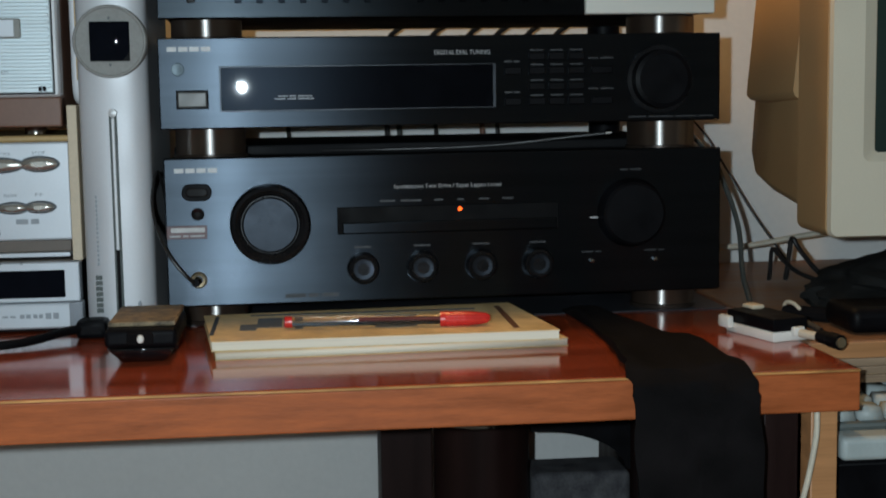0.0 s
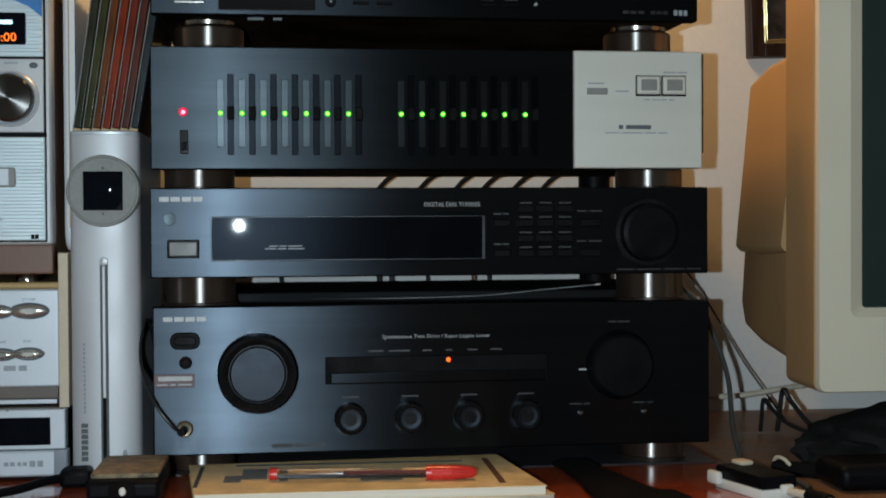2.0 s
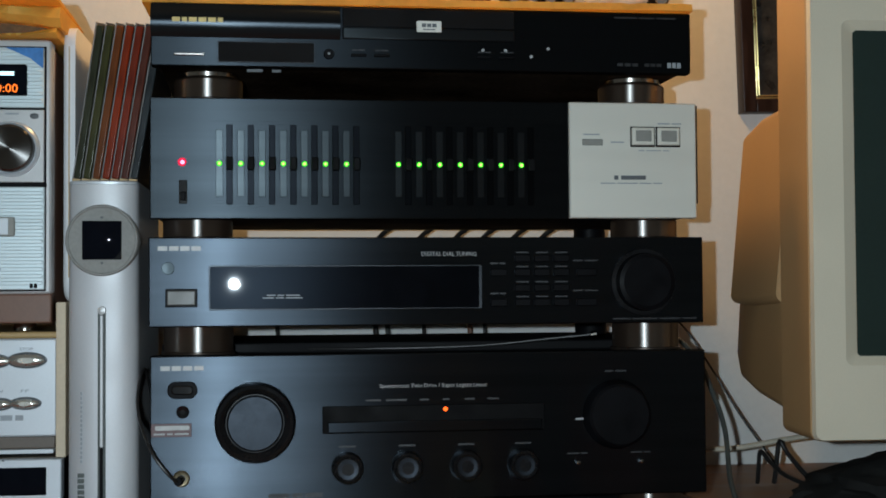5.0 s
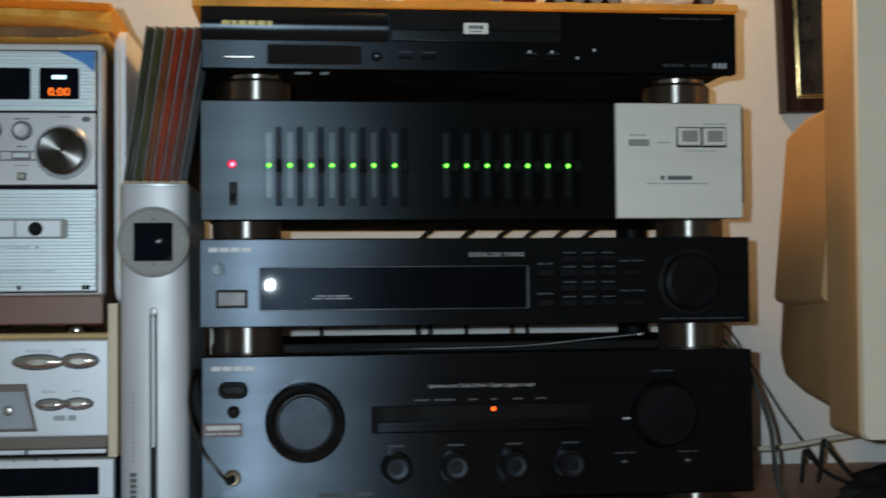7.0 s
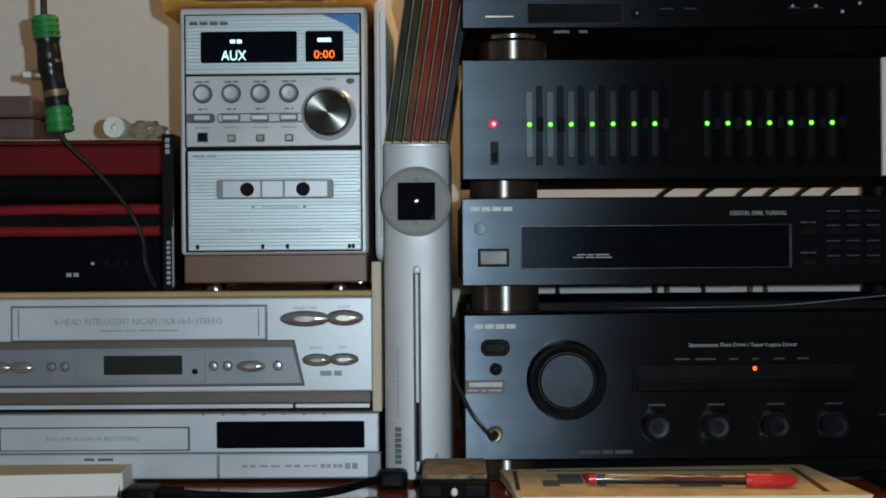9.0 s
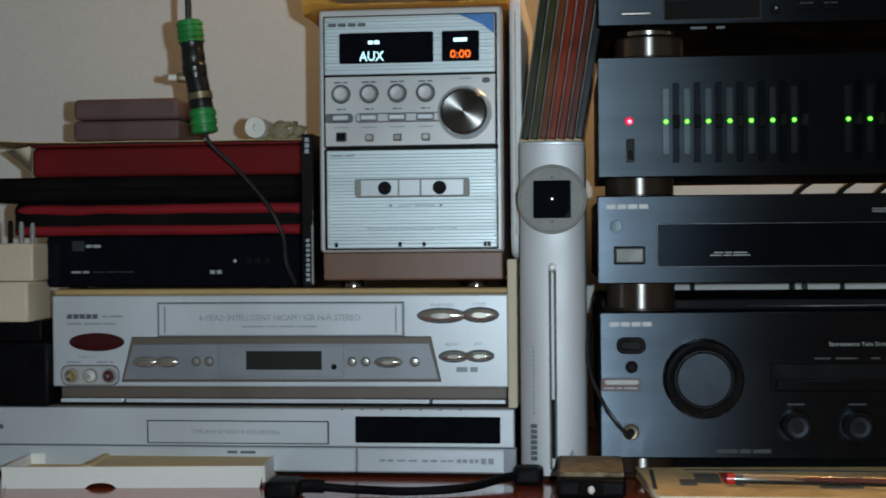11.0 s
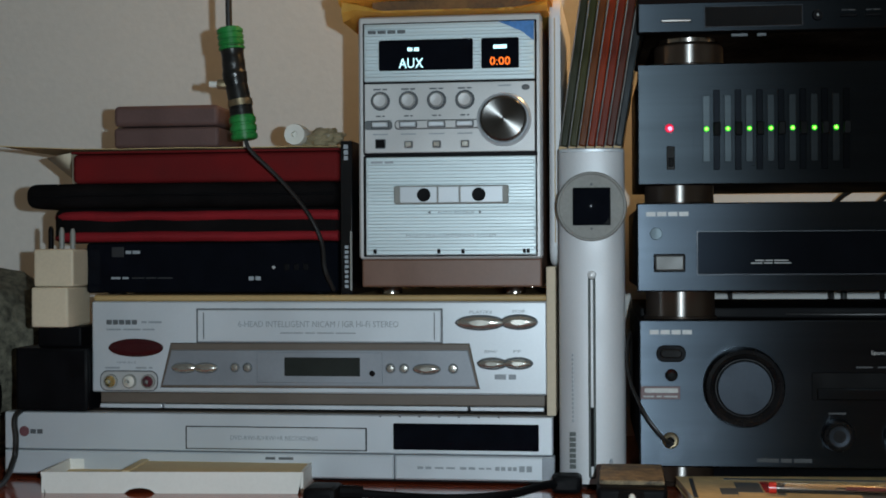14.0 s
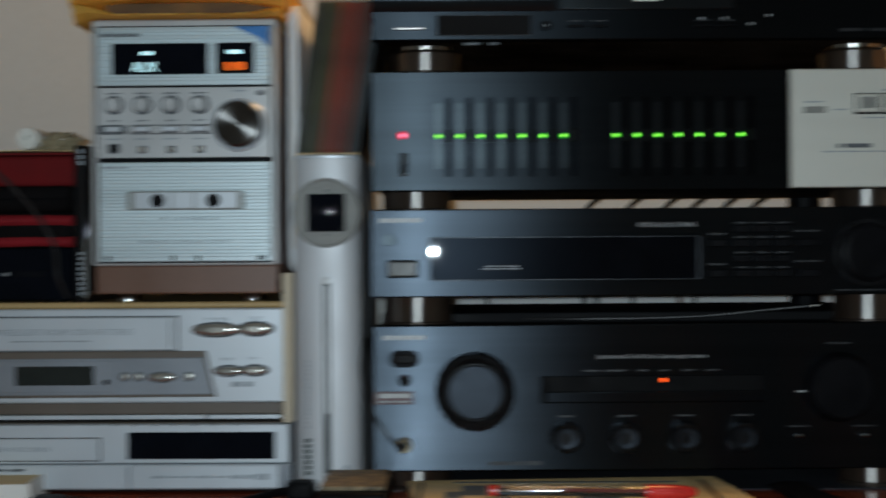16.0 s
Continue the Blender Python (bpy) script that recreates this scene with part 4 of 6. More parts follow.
for k in range(14):
    z = 0.1745 + k * 0.0053
    part("rib", bx(B(), -0.4250, -0.2925, 0.0018, 0.0032, z, z + 0.0032, 0.0006, 1), SILVERMETAL, p3)
part("display_glass", plate(B(), -0.4152, -0.3402, 0.3195, 0.3440, 0.0006, 0.0030, 0.0015, 0.0003), WINDOW, ken, "black display glass")
part("clock_glass", plate(B(), -0.3335, -0.3040, 0.3198, 0.3440, 0.0006, 0.0030, 0.0015, 0.0003), WINDOW, ken, "black clock glass")
words("display_text", "AUX", -0.3990, -0.3795, 0.3252, 0.0002, 0.0078, G_CYAN, ken, "glowing pale blue letters")
bars("display_sign", -0.3920, -0.3830, 0.3362, 0.0002, 0.0028, G_CYAN, ken, (2, 2), "glowing pale blue sign")
bars("clock_sign", -0.3240, -0.3135, 0.3368, 0.0002, 0.0030, G_CYAN, ken, (1,), "glowing pale blue sign")
words("clock_text", "0:00", -0.3268, -0.3108, 0.3255, 0.0002, 0.0066, G_AMBER, ken, "glowing orange digits")
bars("brand_badge", -0.4240, -0.3940, 0.3508, 0.0014, 0.0028, PRINTDARK, p1, (3, 3, 3, 3))
bm = B()
skin(bm, [[(x, y, z) for x, z in ((-0.2922, 0.3570), (-0.3200, 0.3570), (-0.3020, 0.3490), (-0.2922, 0.3410))] for y in (0.0012, 0.0022)])
part("corner_sticker", bm, BLUEFILM, ken, "blue corner sticker")
for x in (-0.4145, -0.3920, -0.3695, -0.3470):
    k = part("round_button", knob(B(), x, 0.2955, ((0.001, -0.0010), (0.0048, -0.0012), (0.0058, 0.0002), (0.0060, 0.0040)), 32), SILVERWARM, ken)
    part("button_rim", knob(B(), x, 0.2955, ((0.0062, 0.0018), (0.0074, 0.0012), (0.0078, 0.0038)), 32), PRINTDARK, k)
    bars("button_label", x - 0.0055, x + 0.0055, 0.3048, 0.0030, 0.0012, PRINTDARK, p2, (3, 2))
part("rail_gap", plate(B(), -0.4030, -0.3350, 0.2722, 0.2798, 0.0024, 0.0040, 0.0030, 0.0003), PRINTDARK, ken)
part("button_rail", plate(B(), -0.4024, -0.3356, 0.2729, 0.2791, 0.0016, 0.0038, 0.0026, 0.0006), SILVERWARM, ken)
part("side_rail", plate(B(), -0.4275, -0.4050, 0.2722, 0.2798, 0.0022, 0.0040, 0.0028, 0.0004), PRINTDARK, ken)
for x in (-0.4145, -0.3920, -0.3695, -0.3470):
    part("bar_rim", plate(B(), x - 0.0072, x + 0.0072, 0.2733, 0.2787, 0.0004, 0.0030, 0.0012, 0.0004), PRINTDARK, ken)
    part("bar_button", plate(B(), x - 0.0063, x + 0.0063, 0.2741, 0.2781, -0.0014, 0.0010, 0.0010, 0.0008), SILVER, ken)
    bars("button_label", x - 0.0035, x + 0.0035, 0.2832, 0.0030, 0.0012, PRINTDARK, p2, (2, 1))
    bars("button_label", x - 0.0060, x + 0.0060, 0.2685, 0.0030, 0.0010, PRINTGREY, p2, (4,))
    part("square_rim", plate(B(), x - (0.0042 if x < -0.41 else 0.0034), x + (0.0042 if x < -0.41 else 0.0034), 0.2570, 0.2648 if x < -0.41 else 0.2630, 0.0026, 0.0040, 0.0008, 0.0002), PRINTDARK, ken)
    part("square_button", plate(B(), x - (0.0034 if x < -0.41 else 0.0026), x + (0.0034 if x < -0.41 else 0.0026), 0.2578, 0.2640 if x < -0.41 else 0.2622, 0.0006, 0.0042, 0.0006, 0.0005), SOFTBLACK if x < -0.41 else BUTTONSILVER, ken)
vr = part("volume_rim", knob(B(), -0.3160, 0.2790, ((0.0186, 0.0010), (0.0196, -0.0012), (0.0212, 0.0004), (0.0216, 0.0040)), 56), SILVER, ken, "chromed rim")
vk = part("volume_knob", knob(B(), -0.3160, 0.2790, ((0.001, -0.0075), (0.0165, -0.0075), (0.0180, -0.0064), (0.0184, 0.0022)), 64), mat("spun_steel_dial", (0.15, 0.145, 0.14), 0.24, metal=1.0, var=0.08, scale=60), vr, "spun steel dial")
b = vk.data.materials[0].node_tree.nodes["Principled BSDF"]
b.inputs["Anisotropic"].default_value, b.inputs["Anisotropic Rotation"].default_value = 0.9, 0.25
tg = vk.data.materials[0].node_tree.nodes.new("ShaderNodeTangent")
tg.direction_type, tg.axis = "RADIAL", "Y"
vk.data.materials[0].node_tree.links.new(tg.outputs[0], b.inputs["Tangent"])
bars("knob_label", -0.3205, -0.3105, 0.3062, 0.0030, 0.0012, PRINTGREY, p2, (3,))
part("maker_mark", oval(B(), -0.2990, 0.3045, 0.0065, 0.0045, 0.0026, 0.0038), PRINTDARK, p2)
w = part("cassette_window", plate(B(), -0.4035, -0.3125, 0.2118, 0.2268, -0.0004, 0.0030, 0.0022, 0.0008), GREYBTN, p3)
for x0, x1 in ((-0.3985, -0.3690), (-0.3680, -0.3515), (-0.3505, -0.3170)):
    part("window_field", plate(B(), x0, x1, 0.2130, 0.2258, -0.0012, 0.0000, 0.0008, 0.0004), SILVER, p3)
for x in (-0.3795, -0.3360):
    part("reel_hole", knob(B(), x, 0.2192, ((0.001, -0.0017), (0.0052, -0.0018), (0.0056, -0.0008)), 32), SOFTBLACK, p3, "black reel hole")
words("door_text", "AUTO REVERSE", -0.3690, -0.3400, 0.2052, 0.0012, 0.0020, PRINTGREY, p3)
for x, d in ((-0.3745, -1), (-0.3360, 1)):
    skin(bm := B(), [[(x, y, 0.2065), (x, y, 0.2039), (x + d * 0.0024, y, 0.2052)] for y in (0.0012, 0.0017)])
    part("door_arrow", bm, PRINTDARK, p3)
words("door_text", "MICRO HI-FI COMPONENT SYSTEM", -0.3940, -0.3230, 0.1868, 0.0012, 0.0022, PRINTGREY, p3)
bars("door_mark", -0.4220, -0.4040, 0.2458, 0.0012, 0.0018, PRINTGREY, p3, (4, 3))
for x in (-0.3680, -0.3488, -0.4190, -0.3005, -0.2975):
    part("door_notch", bx(B(), x - 0.0012, x + 0.0012, 0.0010, 0.0026, 0.1722, 0.1758), SOFTBLACK, p3)

# ---------- tower player ----------
tower = thing("tower_player", "slim upright silver disc player with a round control ring", "disc player", (-0.2485, 0.10, TOP))
half, n = 0.0260, 16
prof = [(-0.2485 - half * math.cos(math.pi * i / n) , 0.016 - 0.0160 * math.sin(math.pi * i / n) ** 0.6) for i in range(n + 1)]
loop = [*prof, (-0.2225, 0.17), (-0.2745, 0.17)]
bm = skin(B(), [[(x, y, z) for x, y in loop] for z in (TOP + 0.004, 0.2500)] + [])
part("casing", bm, TOWER, tower, "satin silver rounded casing")
part("base", bx(B(), -0.2725, -0.2245, 0.012, 0.165, TOP, TOP + 0.0042), SOFTBLACK, tower)
part("top_cap", skin(B(), [[(-0.2485 + (x + 0.2485) * s, 0.09 + (y - 0.09) * s, z) for x, y in loop] for z, s in ((0.2502, 1.0), (0.2522, 1.0), (0.2532, 0.975))]), SILVER, tower)
ring = part("control_ring", knob(B(), -0.2480, 0.2075, ((0.0246, -0.0030), (0.0252, -0.0042), (0.0264, -0.0040), (0.0271, -0.0026), (0.0272, 0.010)), 64), RINGCLEAR, tower, "frosted round control ring")
bm = B()
dome = [[bm.verts.new((-0.2622 + 0.0284 * i / 12, -0.0058 + (((i - 6) / 6 * 0.0142) ** 2 + ((k - 6) / 6 * 0.0142) ** 2) / 0.22 + 0.055 * (i - 6) / 6 * 0.0142 - 0.032 * (k - 6) / 6 * 0.0142, 0.1933 + 0.0284 * k / 12)) for i in range(13)] for k in range(13)]
for k in range(12):
    for i in range(12):
        bm.faces.new((dome[k][i], dome[k][i + 1], dome[k + 1][i + 1], dome[k + 1][i]))
part("ring_screen", bm, WINDOW, ring, "square black screen")
part("screen_frame", plate(B(), -0.2626, -0.2334, 0.1929, 0.2221, -0.0036, -0.0022, 0.0008, 0.0003), SOFTBLACK, ring)
for a in (90, 270):
    part("ring_mark", knob(B(), -0.2480 + 0.0178 * math.cos(radians(a)), 0.2075 + 0.0172 * math.sin(radians(a)), ((0.0003, -0.0036), (0.0010, -0.0035), (0.0011, -0.0028)), 10), PRINTDARK, ring)
part("slot_groove", plate(B(), -0.2512, -0.2454, TOP + 0.008, 0.1560, -0.0012, 0.002, 0.0028, 0.0004), KEYBASE, tower)
part("slot_bar", plate(B(), -0.2494, -0.2472, TOP + 0.010, 0.1510, -0.0022, 0.0, 0.0008, 0.0004), TOWER, tower)
part("slot_dark", plate(B(), -0.2496, -0.2470, TOP + 0.018, 0.0520, -0.0026, -0.0016, 0.0008, 0.0003), SOFTBLACK, tower, "dark disc slot")
part("slot_knob", knob(B(), -0.2483, 0.1545, ((0.0008, -0.0036), (0.0030, -0.0032), (0.0034, 0.0)), 24), SILVERWARM, tower)
bm = B()
for i in range(7):
    bx(bm, -0.2660, -0.2612, -0.0004, 0.0030, 0.0040 + i * 0.0042, 0.0040 + i * 0.0042 + 0.0030)
part("brand_badge", bm, KEYBASE, tower, "upright dark badge")
bm = B()
for i in range(16):
    bx(bm, -0.2640, -0.2628, -0.0003, 0.0016, 0.040 + i * 0.0034, 0.040 + i * 0.0034 + 0.0022)
part("side_print", bm, PRINTGREY, tower)
part("corner_mark", oval(B(), -0.2340, 0.0080, 0.0030, 0.0080, -0.0002, 0.0020), PRINTGREY, tower)

# ---------- discs on the tower, boards beside it ----------
cds = ((0.06, 0.065, 0.038), (0.085, 0.085, 0.03), (0.25, 0.075, 0.022), (0.38, 0.05, 0.014), (0.30, 0.042, 0.018), (0.16, 0.046, 0.03), (0.05, 0.06, 0.066))
for i, c in enumerate(cds):
    case = thing("disc_case", "upright plastic disc case with a coloured spine on the silver tower", "disc case", (-0.2712 + i * 0.00715, 0.09, 0.2532), "disc cases on the tower")
    x0 = -0.2712 + i * 0.00715 - 0.0033
    part("cover", bx(B(), x0, x0 + 0.0012, 0.0236, 0.155, 0.2532, 0.3752, 0.0004, 1), CDEDGE, case, "clear plastic cover")
    part("tray", bx(B(), x0 + 0.0013, x0 + 0.0067, 0.0246, 0.155, 0.2534, 0.3748, 0.0004, 1), CDCLEAR, case)
    part("spine", bx(B(), x0 + 0.0011, x0 + 0.0068, 0.0222, 0.0246, 0.2562, 0.3728, 0.0019, 4), thin(mat("spine_paper", [0.8 * v for v in c], 0.22, var=0.45, scale=70, fine=300, stretch=(1, 1, 0.25), spec=0.25), [min(1, 2.2 * v) for v in c], 0.35), case, "coloured paper spine")
    part("hinge", bx(B(), x0 + 0.0004, x0 + 0.0062, 0.0230, 0.0238, 0.2534, 0.2560), TAN, case)
    case.rotation_euler = (0, radians(8.2 + 0.2 * i), 0)
    case.scale = (1, 1, 1.035)
solid("board_offcut", bx(B(), -0.2842, -0.2768, 0.012, 0.25, RZ1 + 0.0008, 0.1610, 0.0008), CREAM, "upright cream board standing on the disc recorder", "board")
bm = B()
plate(bm, 0.03, 0.25, 0.1612, 0.3770, -0.0046, 0.0046, 0.016, 0.003)
bm.transform(Matrix(((0, 1, 0, -0.2775), (1, 0, 0, 0), (0, 0, 1, 0), (0, 0, 0, 1))))
wf = thing("white_folder", "thin white rounded folder standing beside the disc cases", "folder", (-0.2775, 0.14, 0.1612))
part("shell", bm, CARDWHITE, wf)
part("spine_seam", bx(B(), -0.2779, -0.2771, 0.0292, 0.0304, 0.1800, 0.3600), TAN, wf)

# ---------- bag on the micro system ----------
folded = thing("folded_bag", "crumpled yellow paper bag folded flat on the stereo", "bag", (-0.36, 0.10, 0.3644))


def draped(x0, x1, low, high, depth, n=44):
    """A soft pouch laid across the stereo: low and high are its lower and upper front edges along the way."""
    secs = []
    for i in range(n + 1):
        u = i / n
        x = x0 + (x1 - x0) * u
        a, b = low(u), high(u)
        w = 0.0030 * noise.noise((x * 70, 1.7, 0)) + 0.0014 * noise.noise((x * 210, 4.1, 0))
        secs.append([(x, 0.001 + w, a), (x, -0.006 + 1.5 * w, a + (b - a) * 0.35), (x, -0.004 - w, a + (b - a) * 0.8), (x, 0.003 + w, b), (x, depth * 0.5, b + 0.6 * w), (x, depth, b - 0.003), (x, depth, a + 0.0004), (x, 0.03, a + 0.0004)])
    return skin(B(), secs)


part("lower_sheet", draped(-0.4440, -0.2815, lambda u: 0.3645 - 0.0050 * max(0.0, 1 - 14 * u), lambda u: 0.3672 + 0.0110 * max(0.0, 1 - 5 * u) + 0.0060 * max(0.0, 6 * u - 5), 0.21), YELLOW, folded, "yellow paper sheet with a drooping corner")
# dark brown filler: shade of the bag's opening, given as a block
part("gap_shade", bx(B(), -0.4230, -0.2900, 0.014, 0.20, 0.3676, 0.3782, 0.001), mat("bag_gap_shade", (0.16, 0.085, 0.035), 0.8, var=0.4, scale=40, bump=0.3), folded, "brown block for the shade between the sheets")
part("upper_sheet", draped(-0.4470, -0.2790, lambda u: 0.3725 + 0.0070 * math.sin(math.pi * min(1, u * 1.05)) ** 0.7, lambda u: 0.3800 + 0.0135 * min(1, 5 * u) * (1 - 0.35 * u), 0.20), YELLOW, folded, "crumpled yellow upper sheet")
part("folded_edge", draped(-0.4050, -0.2800, lambda u: 0.3965 - 0.0055 * u, lambda u: 0.4010 - 0.0070 * u, 0.12), YELLOW, folded, "turned-over top fold")

# ---------- set-top box, covers and case on the video recorder ----------
stb = thing("set_top_box", "black set-top box with a glossy front on the video recorder", "set-top box", (-0.563, 0.10, 0.1386))
part("casing", bx(B(), -0.6690, -0.4560, 0.0380, 0.17, 0.1405, 0.1815, 0.0015), BODYBLACK, stb)
panel = part("front_panel", plate(B(), -0.6700, -0.4550, 0.1402, 0.1818, 0.0300, 0.0379, 0.003, 0.0015), WINDOW, stb)
for x in (-0.65, -0.475):
    for y in (0.05, 0.15):
        part("foot", turned(B(), x, y, ((0.007, 0.1386), (0.008, 0.1392), (0.008, 0.1408))), SOFTBLACK, stb)
part("badge", plate(B(), -0.6475, -0.6370, 0.1700, 0.1785, 0.0294, 0.0302, 0.0004, 0.0002), PRINTDIM, stb)
bars("brand_text", -0.6355, -0.6230, 0.1740, 0.0294, 0.0026, PRINTGREY, panel, (3, 4))
bars("model_text", -0.6480, -0.6330, 0.1525, 0.0294, 0.0018, PRINTGREY, panel, (3, 2))
bars("model_text", -0.6300, -0.5950, 0.1525, 0.0294, 0.0012, PRINTDIM, panel, (5, 4, 6))
bars("format_mark", -0.5300, -0.5200, 0.1520, 0.0294, 0.0032, PRINTGREY, panel, (2, 2))
part("led", knob(B(), -0.5090, 0.1610, ((0.0004, 0.0290), (0.0013, 0.0292), (0.0016, 0.0300)), 14), PRINT, stb)
for i in range(3):
    part("key", bx(B(), -0.500 + i * 0.008, -0.4955 + i * 0.008, 0.0286, 0.0302, 0.1585, 0.1640, 0.0006), SOFTBLACK, stb)


REDPIPE = mat("red_piping", (0.22, 0.010, 0.015), 0.7, var=0.2, scale=25, fine=700, bump=0.2, spec=0.2)


def sleeve(name, x0, x1, y0, y1, z0, z1, r, material, label, trims=()):
    """A soft flat cover: rounded long edge to the front."""
    ob = thing(name, label, "cover", ((x0 + x1) / 2, (y0 + y1) / 2, z0))
    bm = B()
    bx(bm, x0, x1, y0, y1, z0, z1, min(r, (z1 - z0) * 0.48), 4)
    for v in bm.verts:
        v.co.z += 0.0012 * noise.noise((v.co.x * 18, v.co.y * 18, z0 * 30)) * (1 if v.co.z > (z0 + z1) / 2 else 0)
    part("cover", bm, material, ob)
    for a, b, m in trims:
        r, c = (b - a) / 2, (a + b) / 2
        way = [(x0 + 0.012, y0 + 0.030, c - 0.001), (x0 + 0.003, y0 + 0.014, c - 0.0006), (x0 + 0.006, y0 + 0.004, c)]
        way += [(x0 + (x1 - x0) * k / 9, y0 + 0.0022, c + 0.0010 * noise.noise((k * 1.7, c * 40, 2))) for k in range(1, 10)]
        part("trim", tube(B(), way, lambda u: r * (0.92 + 0.14 * noise.noise((u * 8, c * 50, 1))), 14, 5), m, ob, "dark red piping")
    return ob


sleeve("laptop_sleeve", -0.6970, -0.4540, 0.026, 0.24, 0.1818, 0.2105, 0.006, CLOTH, "black laptop sleeve with dark red trim", ((0.1826, 0.1918, REDPIPE), (0.1992, 0.2086, REDPIPE)))
pc = sleeve("padded_case", -0.7210, -0.4540, 0.022, 0.23, 0.2110, 0.2310, 0.008, CLOTH, "black padded flat case")
part("zip_seam", tube(B(), ((-0.712, 0.0214, 0.2207), (-0.60, 0.0212, 0.2210), (-0.456, 0.0214, 0.2208)), 0.0008, 8), SOFTBLACK, pc)
rf = sleeve("red_folder", -0.6800, -0.4530, 0.026, 0.24, 0.2315, 0.2560, 0.004, REDCLOTH, "thick dark red folder")
part("cover_board", bx(B(), -0.6805, -0.4528, 0.0245, 0.24, 0.2562, 0.2582, 0.0006), REDCLOTH, rf)
bm = B()
ring_a, ring_b = [], []
for i in range(25):
    u = i / 24
    x = -0.742 + 0.285 * u
    curl = 0.0012 + 0.0035 * max(0, 0.25 - u) * 4
    z = 0.2586 + curl + 0.0006 * noise.noise((x * 30, 3.0, 0))
    for lst, y in ((ring_a, 0.020 + 0.012 * u + 0.003 * math.sin(u * 20)), (ring_b, 0.20)):
        lst.append((x, y, z))
skin(bm, [[*a, *[(x, y, z + 0.0006) for x, y, z in reversed(a)]] for a in (ring_a, ring_b)])
solid("paper_sheet", bm, CARDTAN, "loose buff paper sheet with a curled corner on the red folder", "paper")
bm = B()
skin(bm, [[(-0.700, 0.10, 0.2315), (-0.684, 0.035, 0.2330), (-0.684, 0.20, 0.2330)], [(-0.735, 0.10, 0.2588), (-0.684, 0.035, 0.2585), (-0.684, 0.20, 0.2585)]])
solid("paper_flap", bm, CREAM, "pale paper flap hanging from the folder", "paper")
case_mauve = thing("hinged_case", "mauve leatherette hinged case on the red folder", "case", (-0.603, 0.07, 0.2612))
part("lower_half", bx(B(), -0.6475, -0.5570, 0.032, 0.11, 0.2612, 0.2782, 0.003, 3), MAUVE, case_mauve)
part("upper_half", bx(B(), -0.6475, -0.5570, 0.032, 0.11, 0.2790, 0.2965, 0.004, 3), MAUVE, case_mauve)
roll = thing("tape_roll", "small white roll in clear wrapping on the paper", "roll", (-0.487, 0.05, 0.2612))
part("roll", knob(B(), -0.4920, 0.2705, ((0.0025, 0.040), (0.0026, 0.034), (0.0085, 0.0335), (0.0090, 0.036), (0.0090, 0.055), (0.0025, 0.056)), 32), WHITEP, roll)
bm = B()
bmesh.ops.create_icosphere(bm, subdivisions=4, radius=1)
for v in bm.verts:
    d = v.co.normalized()
    f = 1 + 0.35 * noise.noise(d * 2.4) + 0.25 * abs(noise.noise(d * 6))
    v.co = Vector((-0.4700 + 0.0150 * d.x * f, 0.045 + 0.012 * d.y * f, max(0.2612, 0.2665 + 0.0085 * d.z * f + 0.15 * (0.0150 * d.x))))
part("wrapping", bm, thin(mat("crinkled_wrap", (0.42, 0.36, 0.24), 0.25, var=0.3, scale=90, bump=0.5, fine=300), (0.8, 0.7, 0.5), 0.4), roll, "crinkled wrapping")
tape = thing("cassette_box", "black cassette box standing beside the stereo", "cassette", (-0.447, 0.09, 0.1386))
part("box", bx(B(), -0.4520, -0.4420, 0.026, 0.22, 0.1386, 0.2640, 0.001), GLOSS, tape)
bm = B()
for i in range(3):
    bx(bm, -0.4490, -0.4455, 0.0254, 0.0262, 0.2480 + i * 0.0046, 0.2515 + i * 0.0046)
part("spine_title", bm, PRINTGREY, tape)
bm = B()
for i in range(9):
    bx(bm, -0.4485, -0.4455, 0.0254, 0.0262, 0.1440 + i * 0.0040, 0.1466 + i * 0.0040)
part("spine_text", bm, PRINTGREY, tape)
part("spine_strip", bx(B(), -0.4440, -0.4424, 0.0252, 0.0262, 0.1420, 0.1900), GREYBTN, tape)

# ---------- adapters at the end of the stack ----------
ad = thing("mains_adapter", "cream mains adapter with three pins on a black one", "adapter", (-0.70, 0.05, 0.1130))
part("body", bx(B(), -0.7090, -0.6750, 0.022, 0.062, 0.1460, 0.1770, 0.002), CREAM, ad)
part("body_base", bx(B(), -0.7095, -0.6780, 0.018, 0.066, 0.1130, 0.1458, 0.002), CREAM, ad)
for x, h in ((-0.7025, 0.1960), (-0.6930, 0.1950), (-0.6835, 0.1940)):
    part("pin", turned(B(), x, 0.042, ((0.0022, 0.1768), (0.0022, h - 0.003), (0.0012, h)), 16), GREYBTN if x > -0.70 else SOFTBLACK, ad)
bk = thing("black_adapter", "square black mains adapter standing on the disc recorder", "adapter", (-0.70, 0.05, RZ1 + 0.0008))
part("body", bx(B(), -0.7350, -0.6720, 0.020, 0.080, RZ1 + 0.0008, 0.0960, 0.003), SOFTBLACK, bk)
part("neck", bx(B(), -0.7180, -0.6800, 0.026, 0.072, 0.0958, 0.1130, 0.002), SOFTBLACK, bk)

# ---------- hanging cable with its taped joint ----------
hang = thing("hanging_cable", "black cable with a taped green joint, hanging down", "cable", (-0.53, -0.012, 0.27))
part("upper_cord", tube(B(), ((-0.540, -0.012, 0.60), (-0.541, -0.012, 0.48), (-0.5375, -0.012, 0.40), (-0.5365, -0.012, 0.352)), 0.0026), CABLE, hang)


